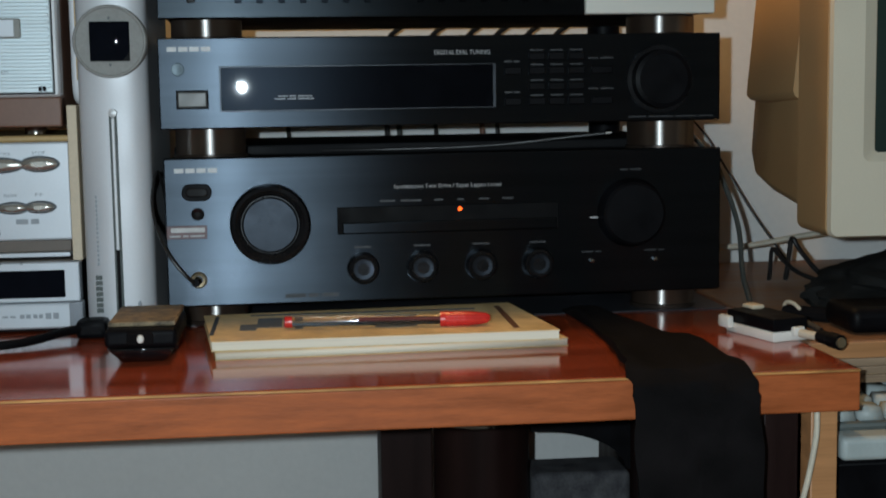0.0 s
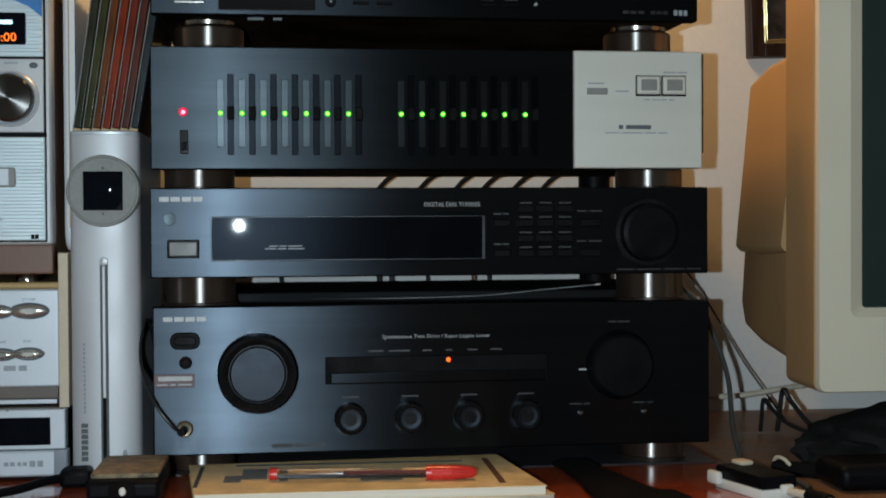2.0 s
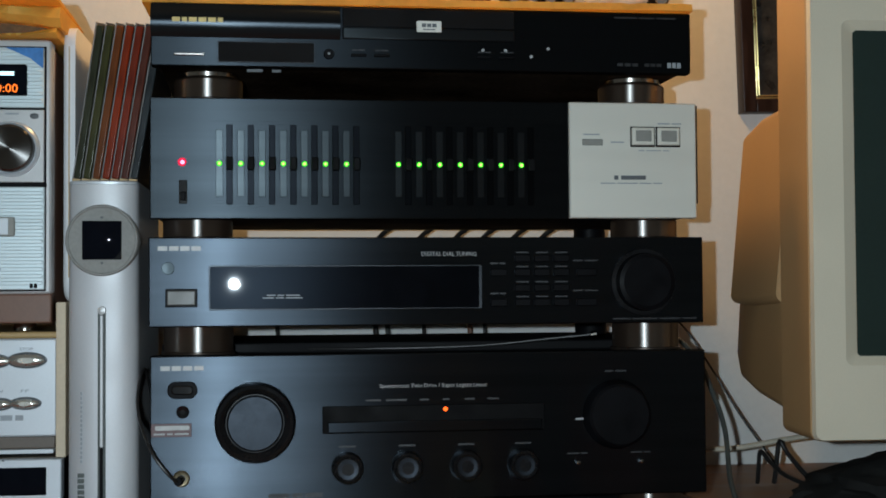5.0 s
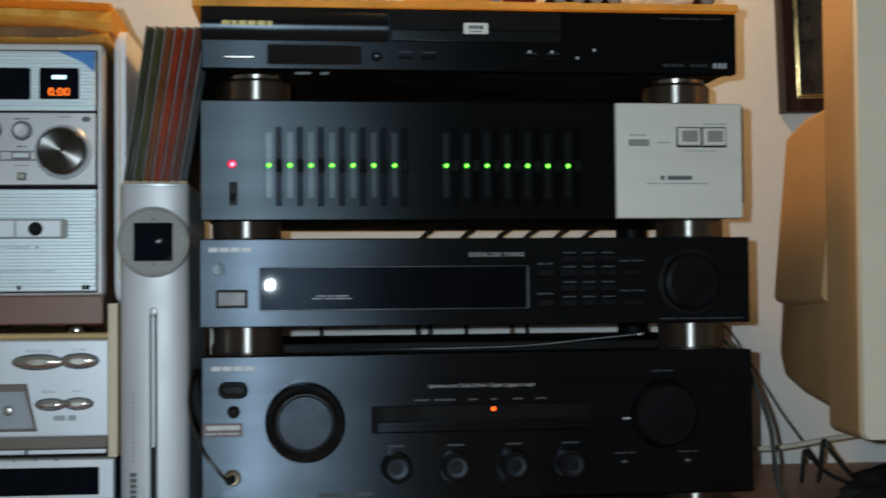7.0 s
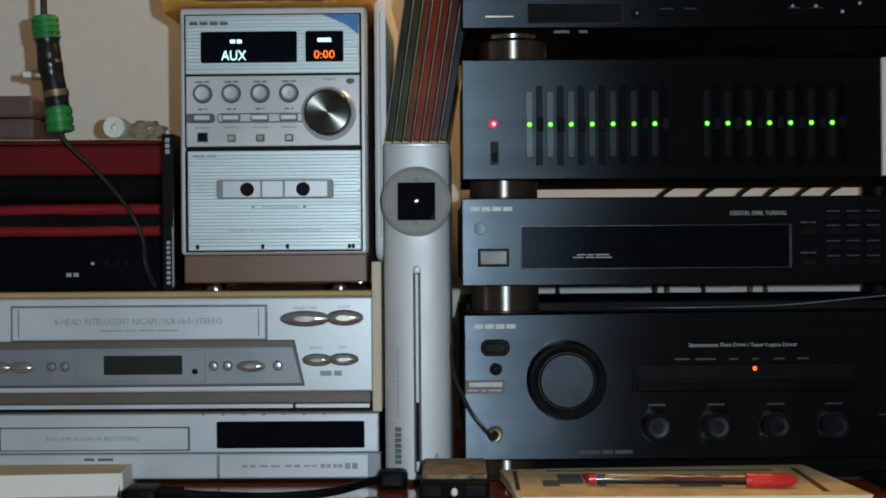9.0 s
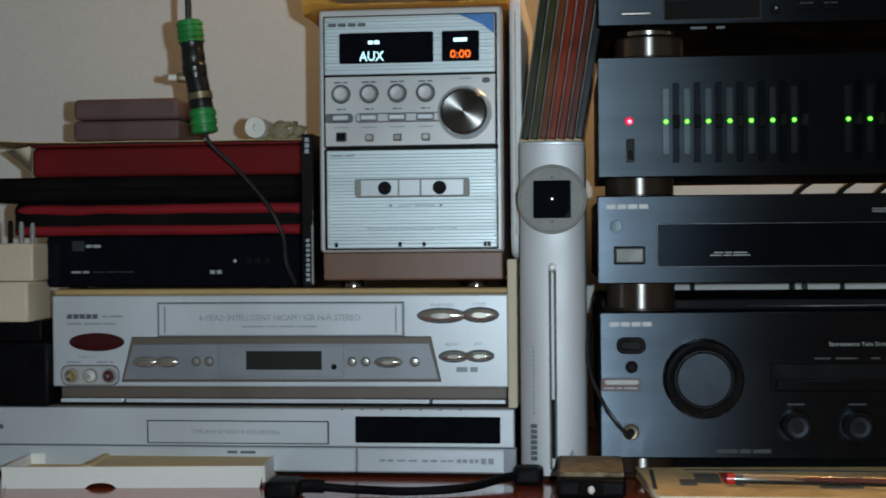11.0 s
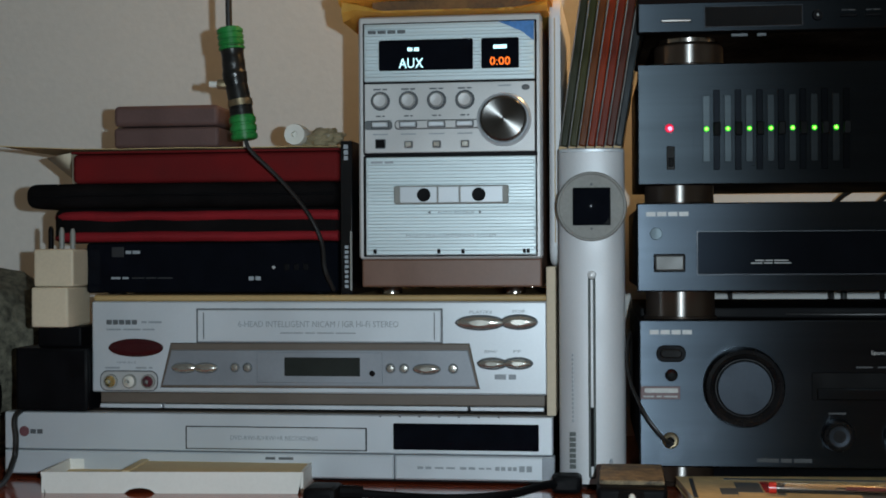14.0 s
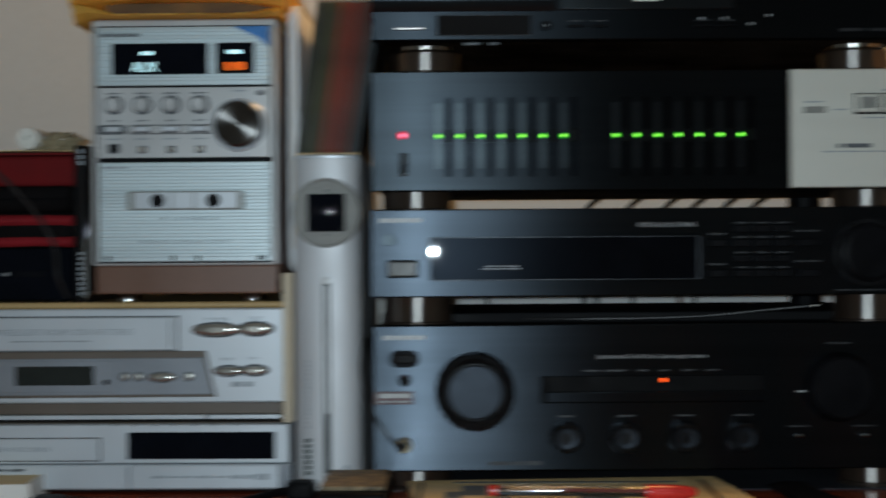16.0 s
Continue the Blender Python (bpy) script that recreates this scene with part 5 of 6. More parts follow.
def rings_along(a, b, r, k, m, name, label=""):
    a, b = Vector(a), Vector(b)
    ribs = lambda u: r * (1.07 if (u * k) % 1 > 0.35 else 0.98) * (0.9 if u < 0.04 or u > 0.96 else 1)
    part(name, tube(B(), (a, (a + b) / 2, b), ribs, 18, 26), m, hang, label)


rings_along((-0.5362, -0.012, 0.3520), (-0.5342, -0.012, 0.3335), 0.0098, 4, GREEN, "upper_sleeve", "ribbed green sleeve")
part("taped_joint", tube(B(), ((-0.5344, -0.012, 0.3370), (-0.5330, -0.0125, 0.325), (-0.5318, -0.012, 0.312), (-0.5290, -0.0118, 0.298), (-0.5262, -0.012, 0.280)), lambda u: 0.0092 + 0.0007 * noise.noise((u * 9, 1.3, 0)) + (0.0006 if 0.42 < u < 0.58 else 0), 18, 10), BLACKTAPE, hang, "black taped joint")
part("tape_band", tube(B(), ((-0.5281, -0.012, 0.2945), (-0.5277, -0.012, 0.2920), (-0.5273, -0.012, 0.2895)), 0.0099, 18), DULLBRASS, hang, "brownish band")
rings_along((-0.5264, -0.012, 0.2830), (-0.5240, -0.012, 0.2625), 0.0099, 3, GREEN, "lower_sleeve", "ribbed green sleeve")
stub = part("side_stub", tube(B(), ((-0.5350, -0.013, 0.3065), (-0.5420, -0.014, 0.3068), (-0.5450, -0.014, 0.3069)), 0.0040), DULLBRASS, hang, "small brass stub")
part("stub_tip", tube(B(), ((-0.5448, -0.014, 0.3069), (-0.5490, -0.0142, 0.3070), (-0.5520, -0.0144, 0.3071)), 0.0026), WHITEP, stub, "white tip")
part("lower_cord", tube(B(), ((-0.5240, -0.012, 0.265), (-0.5195, -0.011, 0.254), (-0.4990, 0.0, 0.232), (-0.4800, 0.014, 0.206), (-0.4690, 0.018, 0.182), (-0.4650, 0.012, 0.160), (-0.4600, 0.022, 0.1425)), 0.0017), CABLE, hang)

# ---------- things at the far end ----------
bm = B()
bmesh.ops.create_icosphere(bm, subdivisions=5, radius=1)
for v in bm.verts:
    d = v.co.normalized()
    f = 1 + 0.10 * noise.noise(d * 2.2) + 0.03 * noise.noise(d * 9)
    v.co = Vector((-0.860 + 0.125 * d.x * f, 0.16 + 0.10 * d.y * f, max(TOP, 0.070 + 0.095 * d.z * f)))
solid("cushion", bm, FUZZY, "speckled grey-brown cushion against the wall", "cushion")
hp = thing("headphones", "black headphones leaning at the end of the recorder", "headphones", (-0.80, 0.03, TOP))
part("ear_cup", knob(B(), -0.8020, 0.0500, ((0.012, 0.018), (0.034, 0.014), (0.046, 0.024), (0.048, 0.050), (0.030, 0.058)), 36), SOFTBLACK, hp)
part("ear_pad", knob(B(), -0.8020, 0.0500, ((0.016, 0.010), (0.026, 0.002), (0.036, 0.006), (0.040, 0.017)), 36), CLOTH, hp)
part("headband", tube(B(), ((-0.765, 0.045, 0.070), (-0.772, 0.05, 0.110), (-0.80, 0.06, 0.128), (-0.86, 0.07, 0.10), (-0.89, 0.08, 0.03)), 0.0050), SOFTBLACK, hp)
part("bottom_stop", bx(B(), -0.83, -0.775, 0.02, 0.055, TOP, TOP + 0.0160, 0.003), SOFTBLACK, hp)
side = thing("side_cord", "black cord hanging down beside the disc recorder", "cable", (-0.73, 0.0, TOP))
part("cord", tube(B(), ((-0.7240, 0.03, 0.0470), (-0.7290, 0.004, 0.0400), (-0.7280, 0.002, 0.020), (-0.7290, 0.0, 0.004), (-0.7240, -0.03, TOP + 0.0024), (-0.7100, -0.09, TOP + 0.0024))  , 0.0024), CABLE, side)

# ---------- tray and power cord on the desk ----------
TRAYCARD = mat("pale_raw_card", (0.70, 0.52, 0.28), 0.8, var=0.12, scale=15, bump=0.1)
TRAYWHITE = mat("creamy_white_card", (0.78, 0.76, 0.71), 0.65, var=0.05, scale=9, bump=0.06)
tray = thing("card_tray", "white card box lid with a thumb notch on the desk", "box lid", (-0.56, -0.03, TOP))
bm = B()
notch = [(-0.6600 + 0.1960 * i / 48, TOP + (max(0, 1 - ((i - 18) / 2.8) ** 2) ** 0.5) * 0.0042) for i in range(49)]
bot = [(x, z) for x, z in notch]
loop = bot + [(-0.4600, 0.0045), (-0.6640, 0.0045)]
skin(bm, [[(x, y, z) for x, z in loop] for y in (-0.0640, -0.0618)])
part("front_side", bm, TRAYWHITE, tray)
part("back_side", bx(B(), -0.6640, -0.4600, 0.0030, 0.0052, TOP, 0.0045), TRAYWHITE, tray)
part("end_side", bx(B(), -0.6640, -0.6618, -0.0616, 0.0028, TOP, 0.0045), TRAYWHITE, tray)
part("end_side", bx(B(), -0.4622, -0.4600, -0.0616, 0.0028, TOP, 0.0045), TRAYWHITE, tray)
part("base", bx(B(), -0.6616, -0.4624, -0.0616, 0.0028, TOP + 0.0066, TOP + 0.0082), TRAYCARD, tray, "raw card inside")
part("inner_card", bx(B(), -0.5950, -0.4630, -0.0612, 0.0025, TOP + 0.0084, 0.0036, 0.0006), TRAYCARD, tray, "raw card liner")
part("liner_tab", bx(B(), -0.6020, -0.5955, -0.0600, 0.0020, TOP + 0.0084, 0.0052, 0.0008), TRAYCARD, tray)
pc = thing("power_cord", "thick black power cord with its plug lying on the desk", "cable", (-0.36, -0.07, TOP))
part("plug_body", bx(B(), -0.4560, -0.4310, -0.0980, -0.0640, TOP, TOP + 0.0140, 0.004), SOFTBLACK, pc)
part("strain_relief", tube(B(), ((-0.4320, -0.078, TOP + 0.0085), (-0.4240, -0.076, TOP + 0.0080), (-0.4160, -0.073, TOP + 0.0072)), 0.0052), SOFTBLACK, pc)
part("cord", tube(B(), ((-0.4180, -0.074, TOP + 0.0070), (-0.3900, -0.070, TOP + 0.0046), (-0.3500, -0.072, TOP + 0.0042), (-0.3100, -0.058, TOP + 0.0050), (-0.2850, -0.030, TOP + 0.0075), (-0.2700, -0.020, TOP + 0.0080)), 0.0033), SOFTBLACK, pc)
part("cord_socket", bx(B(), -0.2790, -0.2560, -0.0260, -0.0020, TOP, TOP + 0.0140, 0.004), SOFTBLACK, pc)

# ---------- small black device ----------
gad = thing("small_black_device", "small black device with a white lamp and speckled top", "device", (-0.215, -0.08, TOP))
def frus(x0, x1, y0, y1, z0, a0, a1, b0, b1, z1):
    return skin(B(), [[(x0, y0, z0), (x1, y0, z0), (x1, y1, z0), (x0, y1, z0)], [(a0, b0, z1), (a1, b0, z1), (a1, b1, z1), (a0, b1, z1)]])
part("foot_block", frus(-0.2320, -0.1980, -0.105, -0.045, TOP, -0.2420, -0.1880, -0.115, -0.040, -0.0010), GLOSS, gad)
part("body", bx(B(), -0.2440, -0.1860, -0.117, -0.036, -0.0010, 0.0125, 0.004, 3), SOFTBLACK, gad)
part("top_plate", bx(B(), -0.2420, -0.1880, -0.108, -0.034, 0.0125, 0.0160, 0.0015), STONE, gad, "speckled beige top")
part("lamp_recess", plate(B(), -0.2260, -0.2050, 0.0018, 0.0100, -0.1185, -0.1160, 0.002, 0.0006), CLOTH, gad)
part("lamp", knob(B(), -0.2150, 0.0058, ((0.0008, -0.1206), (0.0024, -0.1200), (0.0030, -0.1184)), 20), WHITEP, gad, "white lamp")

# ---------- booklets and pen ----------
def booklet(name, corners, z0, z1, label):
    ob = thing(name, label, "booklet", (-0.055, -0.07, z0))
    lo = [(x, y, z0 + 0.0006) for x, y in corners]
    part("page_block", skin(B(), [lo, [(x, y, z1 - 0.0006) for x, y in corners]]), PAGES, ob, "white page block")
    c = (sum(p[0] for p in corners) / 4, sum(p[1] for p in corners) / 4)
    big = [(c[0] + (x - c[0]) * 1.006, c[1] + (y - c[1]) * 1.012) for x, y in corners]
    part("front_cover", skin(B(), [[(x, y, z1 - 0.0005) for x, y in big], [(x, y, z1) for x, y in big]]), PAPERCOVER, ob, "buff printed cover")
    part("back_cover", skin(B(), [[(x, y, z0) for x, y in big], [(x, y, z0 + 0.0005) for x, y in big]]), PAPERCOVER, ob)
    return ob


booklet("booklet", ((-0.1700, -0.126), (0.0730, -0.116), (0.0480, 0.012), (-0.1800, -0.012)), TOP, TOP + 0.0058, "buff printed booklet lying on the desk")
bk2 = booklet("booklet", ((-0.1725, -0.124), (0.0660, -0.122), (0.0500, 0.008), (-0.1850, -0.010)), TOP + 0.0059, TOP + 0.0128, "buff printed booklet on top of another")
Z = TOP + 0.0130
for x0, x1, y0, y1, m in ((-0.1560, -0.1440, -0.085, -0.060, PRINTDARK), (-0.1440, -0.1260, -0.075, -0.035, PRINTDARK), (-0.1250, -0.1190, -0.075, -0.030, RED), (-0.117, -0.111, -0.085, -0.06, PRINTDARK), (-0.075, 0.010, -0.072, -0.060, PRINTDIM), (-0.060, -0.030, -0.090, -0.080, PRINTDARK), (0.036, 0.0405, -0.110, -0.010, BROWN), (-0.176, -0.173, -0.10, -0.02, PRINTDIM), (-0.15, 0.02, -0.022, -0.016, PRINTDARK)):
    part("cover_print", bx(B(), x0, x1, y0, y1, Z, Z + 0.0002), m, bk2)
pen = thing("ballpoint_pen", "pale ballpoint pen with a red cap on the booklet", "pen", (-0.05, -0.07, Z))
pz = Z + 0.0050
part("barrel", tube(B(), ((-0.1180, -0.066, pz), (-0.060, -0.070, pz), (-0.008, -0.0745, pz)), 0.0036, 12), PENCLEAR, pen, "pale hexagonal barrel")
part("ink_tube", tube(B(), ((-0.0700, -0.0725, pz + 0.0012), (-0.045, -0.0745, pz + 0.0012), (-0.012, -0.0775, pz + 0.0012)), 0.0014, 8), mat("dark_ink", (0.10, 0.02, 0.02), 0.4), pen)
part("end_plug", tube(B(), ((-0.1215, -0.0658, pz), (-0.119, -0.066, pz), (-0.1165, -0.0661, pz)), 0.0041, 12), RED, pen)
part("cap", tube(B(), ((-0.0120, -0.0742, pz), (-0.002, -0.0750, pz), (0.010, -0.0758, pz), (0.0200, -0.0764, pz), (0.0235, -0.0767, pz)), lambda u: 0.0054 if u < 0.35 else 0.0054 - 0.0036 * ((u - 0.35) / 0.65) ** 1.7, 18), RED, pen, "glossy red cap")
part("clip", bx(B(), -0.0090, 0.0160, -0.0815, -0.0796, pz + 0.0006, pz + 0.0032, 0.0006), RED, pen)

# ---------- black cloth strap ----------
bm = B()
path = [(0.030, 0.0015, 0.106, 0.121), (-0.02, 0.0045, 0.108, 0.127), (-0.07, 0.0055, 0.110, 0.144), (-0.12, 0.0055, 0.108, 0.161), (-0.17, 0.0045, 0.103, 0.170), (-0.21, 0.0040, 0.098, 0.172), (-0.234, 0.0020, 0.096, 0.174), (-0.2425, -0.006, 0.096, 0.175), (-0.2440, -0.022, 0.097, 0.176), (-0.2440, -0.06, 0.099, 0.178), (-0.2430, -0.11, 0.101, 0.181), (-0.2420, -0.17, 0.104, 0.184), (-0.2420, -0.26, 0.106, 0.186)]
fine = spline([(p[0], p[1], 0) for p in path], 5)
wid = spline([(p[2], p[3], 0) for p in path], 5)
secs = []
for k, (c, w) in enumerate(zip(fine, wid)):
    nx = 14
    front, back = [], []
    for i in range(nx + 1):
        u = i / nx
        x = w.x + (w.y - w.x) * u
        if i in (0, nx):
            x += 0.0035 * noise.noise((k * 0.22, 7.0 * i, 1.0)) + 0.0012 * noise.noise((k * 0.9, 3.0 * i, 2.0))
        wob = 0.0060 * noise.noise((x * 45, k * 0.12, 0)) + 0.001 * noise.noise((x * 130, k * 0.3, 5))
        flat = c.x > -0.236
        thick = 0.0022
        if flat:
            z = TOP + max(0.0006, c.y + wob)
            front.append((x, c.x, z + thick))
            back.append((x, c.x, TOP + 0.0004 if 0 < i < nx else z * 0.5 + TOP * 0.5))
        else:
            front.append((x, c.x - thick + min(0.0, wob), TOP + c.y))
            back.append((x, c.x, TOP + c.y))
    secs.append(front + back[::-1])
skin(bm, secs)
cloth_band = solid("black_cloth", bm, CLOTH, "black cloth band hanging over the desk's front edge", "cloth")

# ---------- small switch box ----------
sw = thing("switch_box", "small black and white box with cords on the desk", "switch box", (0.222, -0.10, TOP))
def turnbox(x0, x1, y0, y1, z0, z1, b=0.001):
    bm = bx(B(), x0, x1, y0, y1, z0, z1, b)
    bm.transform(Matrix.Translation((0.222, -0.100, 0)) @ Matrix.Rotation(radians(16), 4, "Z"))
    return bm
part("base", turnbox(-0.015, 0.015, -0.030, 0.028, TOP, TOP + 0.0072), WHITEP, sw, "white plastic base")
part("cover", turnbox(-0.0148, 0.0148, -0.0298, 0.0278, TOP + 0.0073, TOP + 0.0165, 0.0015), SOFTBLACK, sw, "glossy black cover")
part("rocker", turnbox(-0.003, 0.008, 0.012, 0.026, TOP + 0.0166, TOP + 0.0200, 0.0016), CREAM, sw, "cream rocker")
part("socket", turnbox(0.000, 0.009, -0.0345, -0.0296, TOP + 0.004, TOP + 0.0105, 0.001), WHITEP, sw)
part("corner_plug", turnbox(-0.020, -0.0145, 0.018, 0.032, TOP + 0.003, TOP + 0.0125, 0.002), WHITEP, sw)
part("white_lead", tube(B(), ((0.236, -0.132, TOP + 0.006), (0.240, -0.138, TOP + 0.0058), (0.2455, -0.147, TOP + 0.0056)), 0.0030), WHITECABLE, sw)
part("black_lead", tube(B(), ((0.242, -0.100, TOP + 0.011), (0.248, -0.112, TOP + 0.0095), (0.254, -0.124, TOP + 0.0060)), 0.0026), CABLE, sw)
part("connector", tube(B(), ((0.2448, -0.146, TOP + 0.0062), (0.2475, -0.156, TOP + 0.0058), (0.2505, -0.168, TOP + 0.0054)), lambda u: 0.0046 + 0.0007 * (u > 0.5), 16), SOFTBLACK, sw, "black round connector")
part("connector_rim", tube(B(), ((0.2503, -0.1674, TOP + 0.0054), (0.2506, -0.1686, TOP + 0.0054), (0.2509, -0.1696, TOP + 0.0054)), 0.0036, 16), DULLBRASS, sw)

# ---------- cords behind the stack ----------
c1 = thing("grey_cable", "grey cable hanging down beside the amplifier", "cable", (0.235, 0.10, TOP))
part("cord", tube(B(), ((0.205, 0.24, 0.150), (0.222, 0.16, 0.138), (0.2400, 0.10, 0.112), (0.2500, 0.08, 0.080), (0.2540, 0.06, 0.050), (0.2480, 0.03, 0.015), (0.2380, -0.02, TOP + 0.004), (0.2060, -0.066, TOP + 0.010)), 0.0022), GREYCABLE, c1)
c2 = thing("thin_cable", "thin dark cable running down the wall", "cable", (0.31, 0.25, TOP))
part("cord", tube(B(), ((0.255, 0.27, 0.150), (0.277, 0.26, 0.125), (0.300, 0.25, 0.085), (0.322, 0.24, 0.045), (0.345, 0.22, 0.006), (0.352, 0.20, TOP + 0.002)), 0.0010), CABLE, c2)
c3 = thing("white_cable", "off-white cable slung from the monitor to the stack", "cable", (0.31, 0.2, TOP))
part("cord", tube(B(), ((0.215, 0.24, 0.012), (0.260, 0.22, 0.0155), (0.300, 0.20, 0.018), (0.340, 0.18, 0.027), (0.372, 0.16, 0.036), (0.39, 0.16, 0.050)), 0.0026), WHITECABLE, c3)
c4 = thing("bent_cable", "stiff black cable bent up from the table", "cable", (0.36, 0.17, TOP))
part("cord", tube(B(), ((0.3545, 0.162, TOP + 0.0026), (0.3545, 0.158, -0.001), (0.3550, 0.154, 0.015), (0.3563, 0.150, 0.0295), (0.3620, 0.143, 0.0180), (0.3730, 0.118, -0.001), (0.392, 0.09, TOP + 0.0030), (0.41, 0.07, TOP + 0.0030)), 0.0022, 10, 6), CABLE, c4)
part("second_cord", tube(B(), ((0.3400, 0.165, TOP + 0.0022), (0.3395, 0.160, 0.004), (0.3400, 0.156, 0.0200), (0.3450, 0.148, 0.0125), (0.3530, 0.132, 0.0020), (0.3650, 0.108, -0.004), (0.382, 0.08, TOP + 0.0030)), 0.0020, 10, 6), CABLE, c4)
c5 = thing("low_cable", "pale cable hanging under the desk's end", "cable", (0.205, -0.23, -0.20))
part("cord", tube(B(), ((0.2110, -0.2285, TOP - 0.0270), (0.2095, -0.231, -0.055), (0.2050, -0.231, -0.080), (0.1990, -0.231, -0.105), (0.1930, -0.231, -0.135), (0.190, -0.231, -0.20), (0.192, -0.231, -0.40)), 0.0019), WHITECABLE, c5)
gapc = thing("stack_cable", "thin black cable lying on the amplifier's top", "cable", (0.0, 0.08, AZ1))
part("cord", tube(B(), ((-0.135, 0.09, AZ1 + 0.0010), (-0.05, 0.06, AZ1 + 0.0012), (0.04, 0.05, AZ1 + 0.0030), (0.10, 0.04, AZ1 + 0.0085), (0.136, 0.034, AZ1 + 0.0120)), 0.0012), CABLE, gapc)
part("cable_tip", tube(B(), ((0.135, 0.0342, AZ1 + 0.0119), (0.137, 0.0338, AZ1 + 0.0122), (0.1395, 0.0333, AZ1 + 0.0126)), 0.0022), CHROME, gapc)
for i, (x, m) in enumerate(((-0.120, CABLE), (-0.028, CABLE), (-0.020, CABLE), (-0.012, GREYCABLE), (0.020, CABLE), (0.062, BROWN), (0.085, CABLE))):
    s = thing("signal_lead", "thin lead hanging behind the tuner", "cable", (x, 0.292, AZ1))
    part("cord", tube(B(), ((x, 0.268, 0.165), (x + 0.002, 0.288, 0.150), (x + 0.004 * (i % 3), 0.294, 0.130), (x + 0.006, 0.292, 0.090)), 0.0020 + 0.0006 * (i % 2)), m, s)
for i, x in enumerate((-0.02, 0.020, 0.055, 0.082, 0.112, 0.140)):
    s = thing("signal_lead", "thin dark lead hanging behind the equaliser", "cable", (x, 0.25, TZ1))
    part("cord", tube(B(), ((x + 0.012, 0.228, 0.245), (x + 0.012, 0.250, 0.232), (x, 0.262, 0.222), (x - 0.014, 0.272, 0.205)), 0.0024), CABLE, s)

# ---------- monitor ----------
mon = thing("crt_monitor", "aged beige tube monitor with a dark screen", "monitor", (0.45, 0.05, TOP))
MX0, MX1, MZ0, MZ1, MY = 0.2850, 0.6600, 0.0512, 0.4260, -0.0480
bm = B()
rings = [[(x, MY, z) for x, z in outline((MX0 + MX1) / 2, (MZ0 + MZ1) / 2, MX1 - MX0 - 0.004, MZ1 - MZ0 - 0.004, 0.006)]]
for y, s in ((MY + 0.002, 0.0), (0.016, 0.001), (0.018, 0.004)):
    rings.append([(x, y, z) for x, z in outline((MX0 + MX1) / 2, (MZ0 + MZ1) / 2, MX1 - MX0 - 2 * s, MZ1 - MZ0 - 2 * s, 0.008)])
part("front_housing", skin(bm, rings), BEIGESIDE, mon, "beige housing with warm bulb light in its colour")
zc, hh = (0.116 + 0.3665) / 2, 0.3665 - 0.116
xc, ww = 0.3220 + 0.150, 0.300
bm = B()
A = [(x, MY - 0.0055, z) for x, z in outline((MX0 + MX1) / 2, (MZ0 + MZ1) / 2, MX1 - MX0 - 0.003, MZ1 - MZ0 - 0.003, 0.006)]
A0 = [(x, MY - 0.0001, z) for x, z in outline((MX0 + MX1) / 2, (MZ0 + MZ1) / 2, MX1 - MX0 - 0.001, MZ1 - MZ0 - 0.001, 0.006)]
C = [(x, MY - 0.0055, z) for x, z in outline(xc, zc, ww + 0.022, hh + 0.014, 0.006)]
D = [(x, MY + 0.0000 - 0.0001, z) for x, z in outline(xc, zc, ww, hh, 0.005)]
skin(bm, [A0, A, C, D], False)
part("bezel", bm, BEIGE, mon, "beige front bezel")
bm = B()
rows_ = []
for j in range(9):
    v = j / 8
    rows_.append([bm.verts.new((xc - ww / 2 + ww * i / 8, MY - 0.0035 * (1 - (2 * i / 8 - 1) ** 2) * (1 - (2 * v - 1) ** 2) - 0.0004, zc - hh / 2 + hh * v)) for i in range(9)])
for j in range(8):
    for i in range(8):
        bm.faces.new((rows_[j][i], rows_[j][i + 1], rows_[j + 1][i + 1], rows_[j + 1][i]))
part("screen", bm, CRTGLASS, mon, "dark curved glass screen")
def shell(x0, x1, z0, z1, y):
    return [(x, y, z) for x, z in outline((x0 + x1) / 2, (z0 + z1) / 2, x1 - x0, z1 - z0, 0.008)]
def rear(rings):
    """The shell's sides lean inward towards the top."""
    bm = skin(B(), rings)
    for v in bm.verts:
        if v.co.x < 0.45:
            v.co.x += 0.002 + 0.016 * max(0.0, (v.co.z - 0.20) / 0.12)
    return bm
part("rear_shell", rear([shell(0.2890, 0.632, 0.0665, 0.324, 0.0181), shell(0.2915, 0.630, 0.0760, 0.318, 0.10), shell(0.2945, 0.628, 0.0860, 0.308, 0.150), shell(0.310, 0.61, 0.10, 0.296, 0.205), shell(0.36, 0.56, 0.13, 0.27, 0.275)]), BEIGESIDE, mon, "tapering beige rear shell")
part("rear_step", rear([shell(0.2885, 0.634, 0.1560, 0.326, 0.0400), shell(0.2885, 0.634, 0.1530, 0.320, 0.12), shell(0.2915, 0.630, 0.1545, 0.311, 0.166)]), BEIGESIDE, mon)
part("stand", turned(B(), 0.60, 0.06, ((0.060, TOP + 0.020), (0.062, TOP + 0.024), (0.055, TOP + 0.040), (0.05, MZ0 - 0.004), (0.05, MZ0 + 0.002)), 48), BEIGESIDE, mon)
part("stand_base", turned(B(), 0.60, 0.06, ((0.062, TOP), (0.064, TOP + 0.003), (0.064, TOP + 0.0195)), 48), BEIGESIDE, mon)

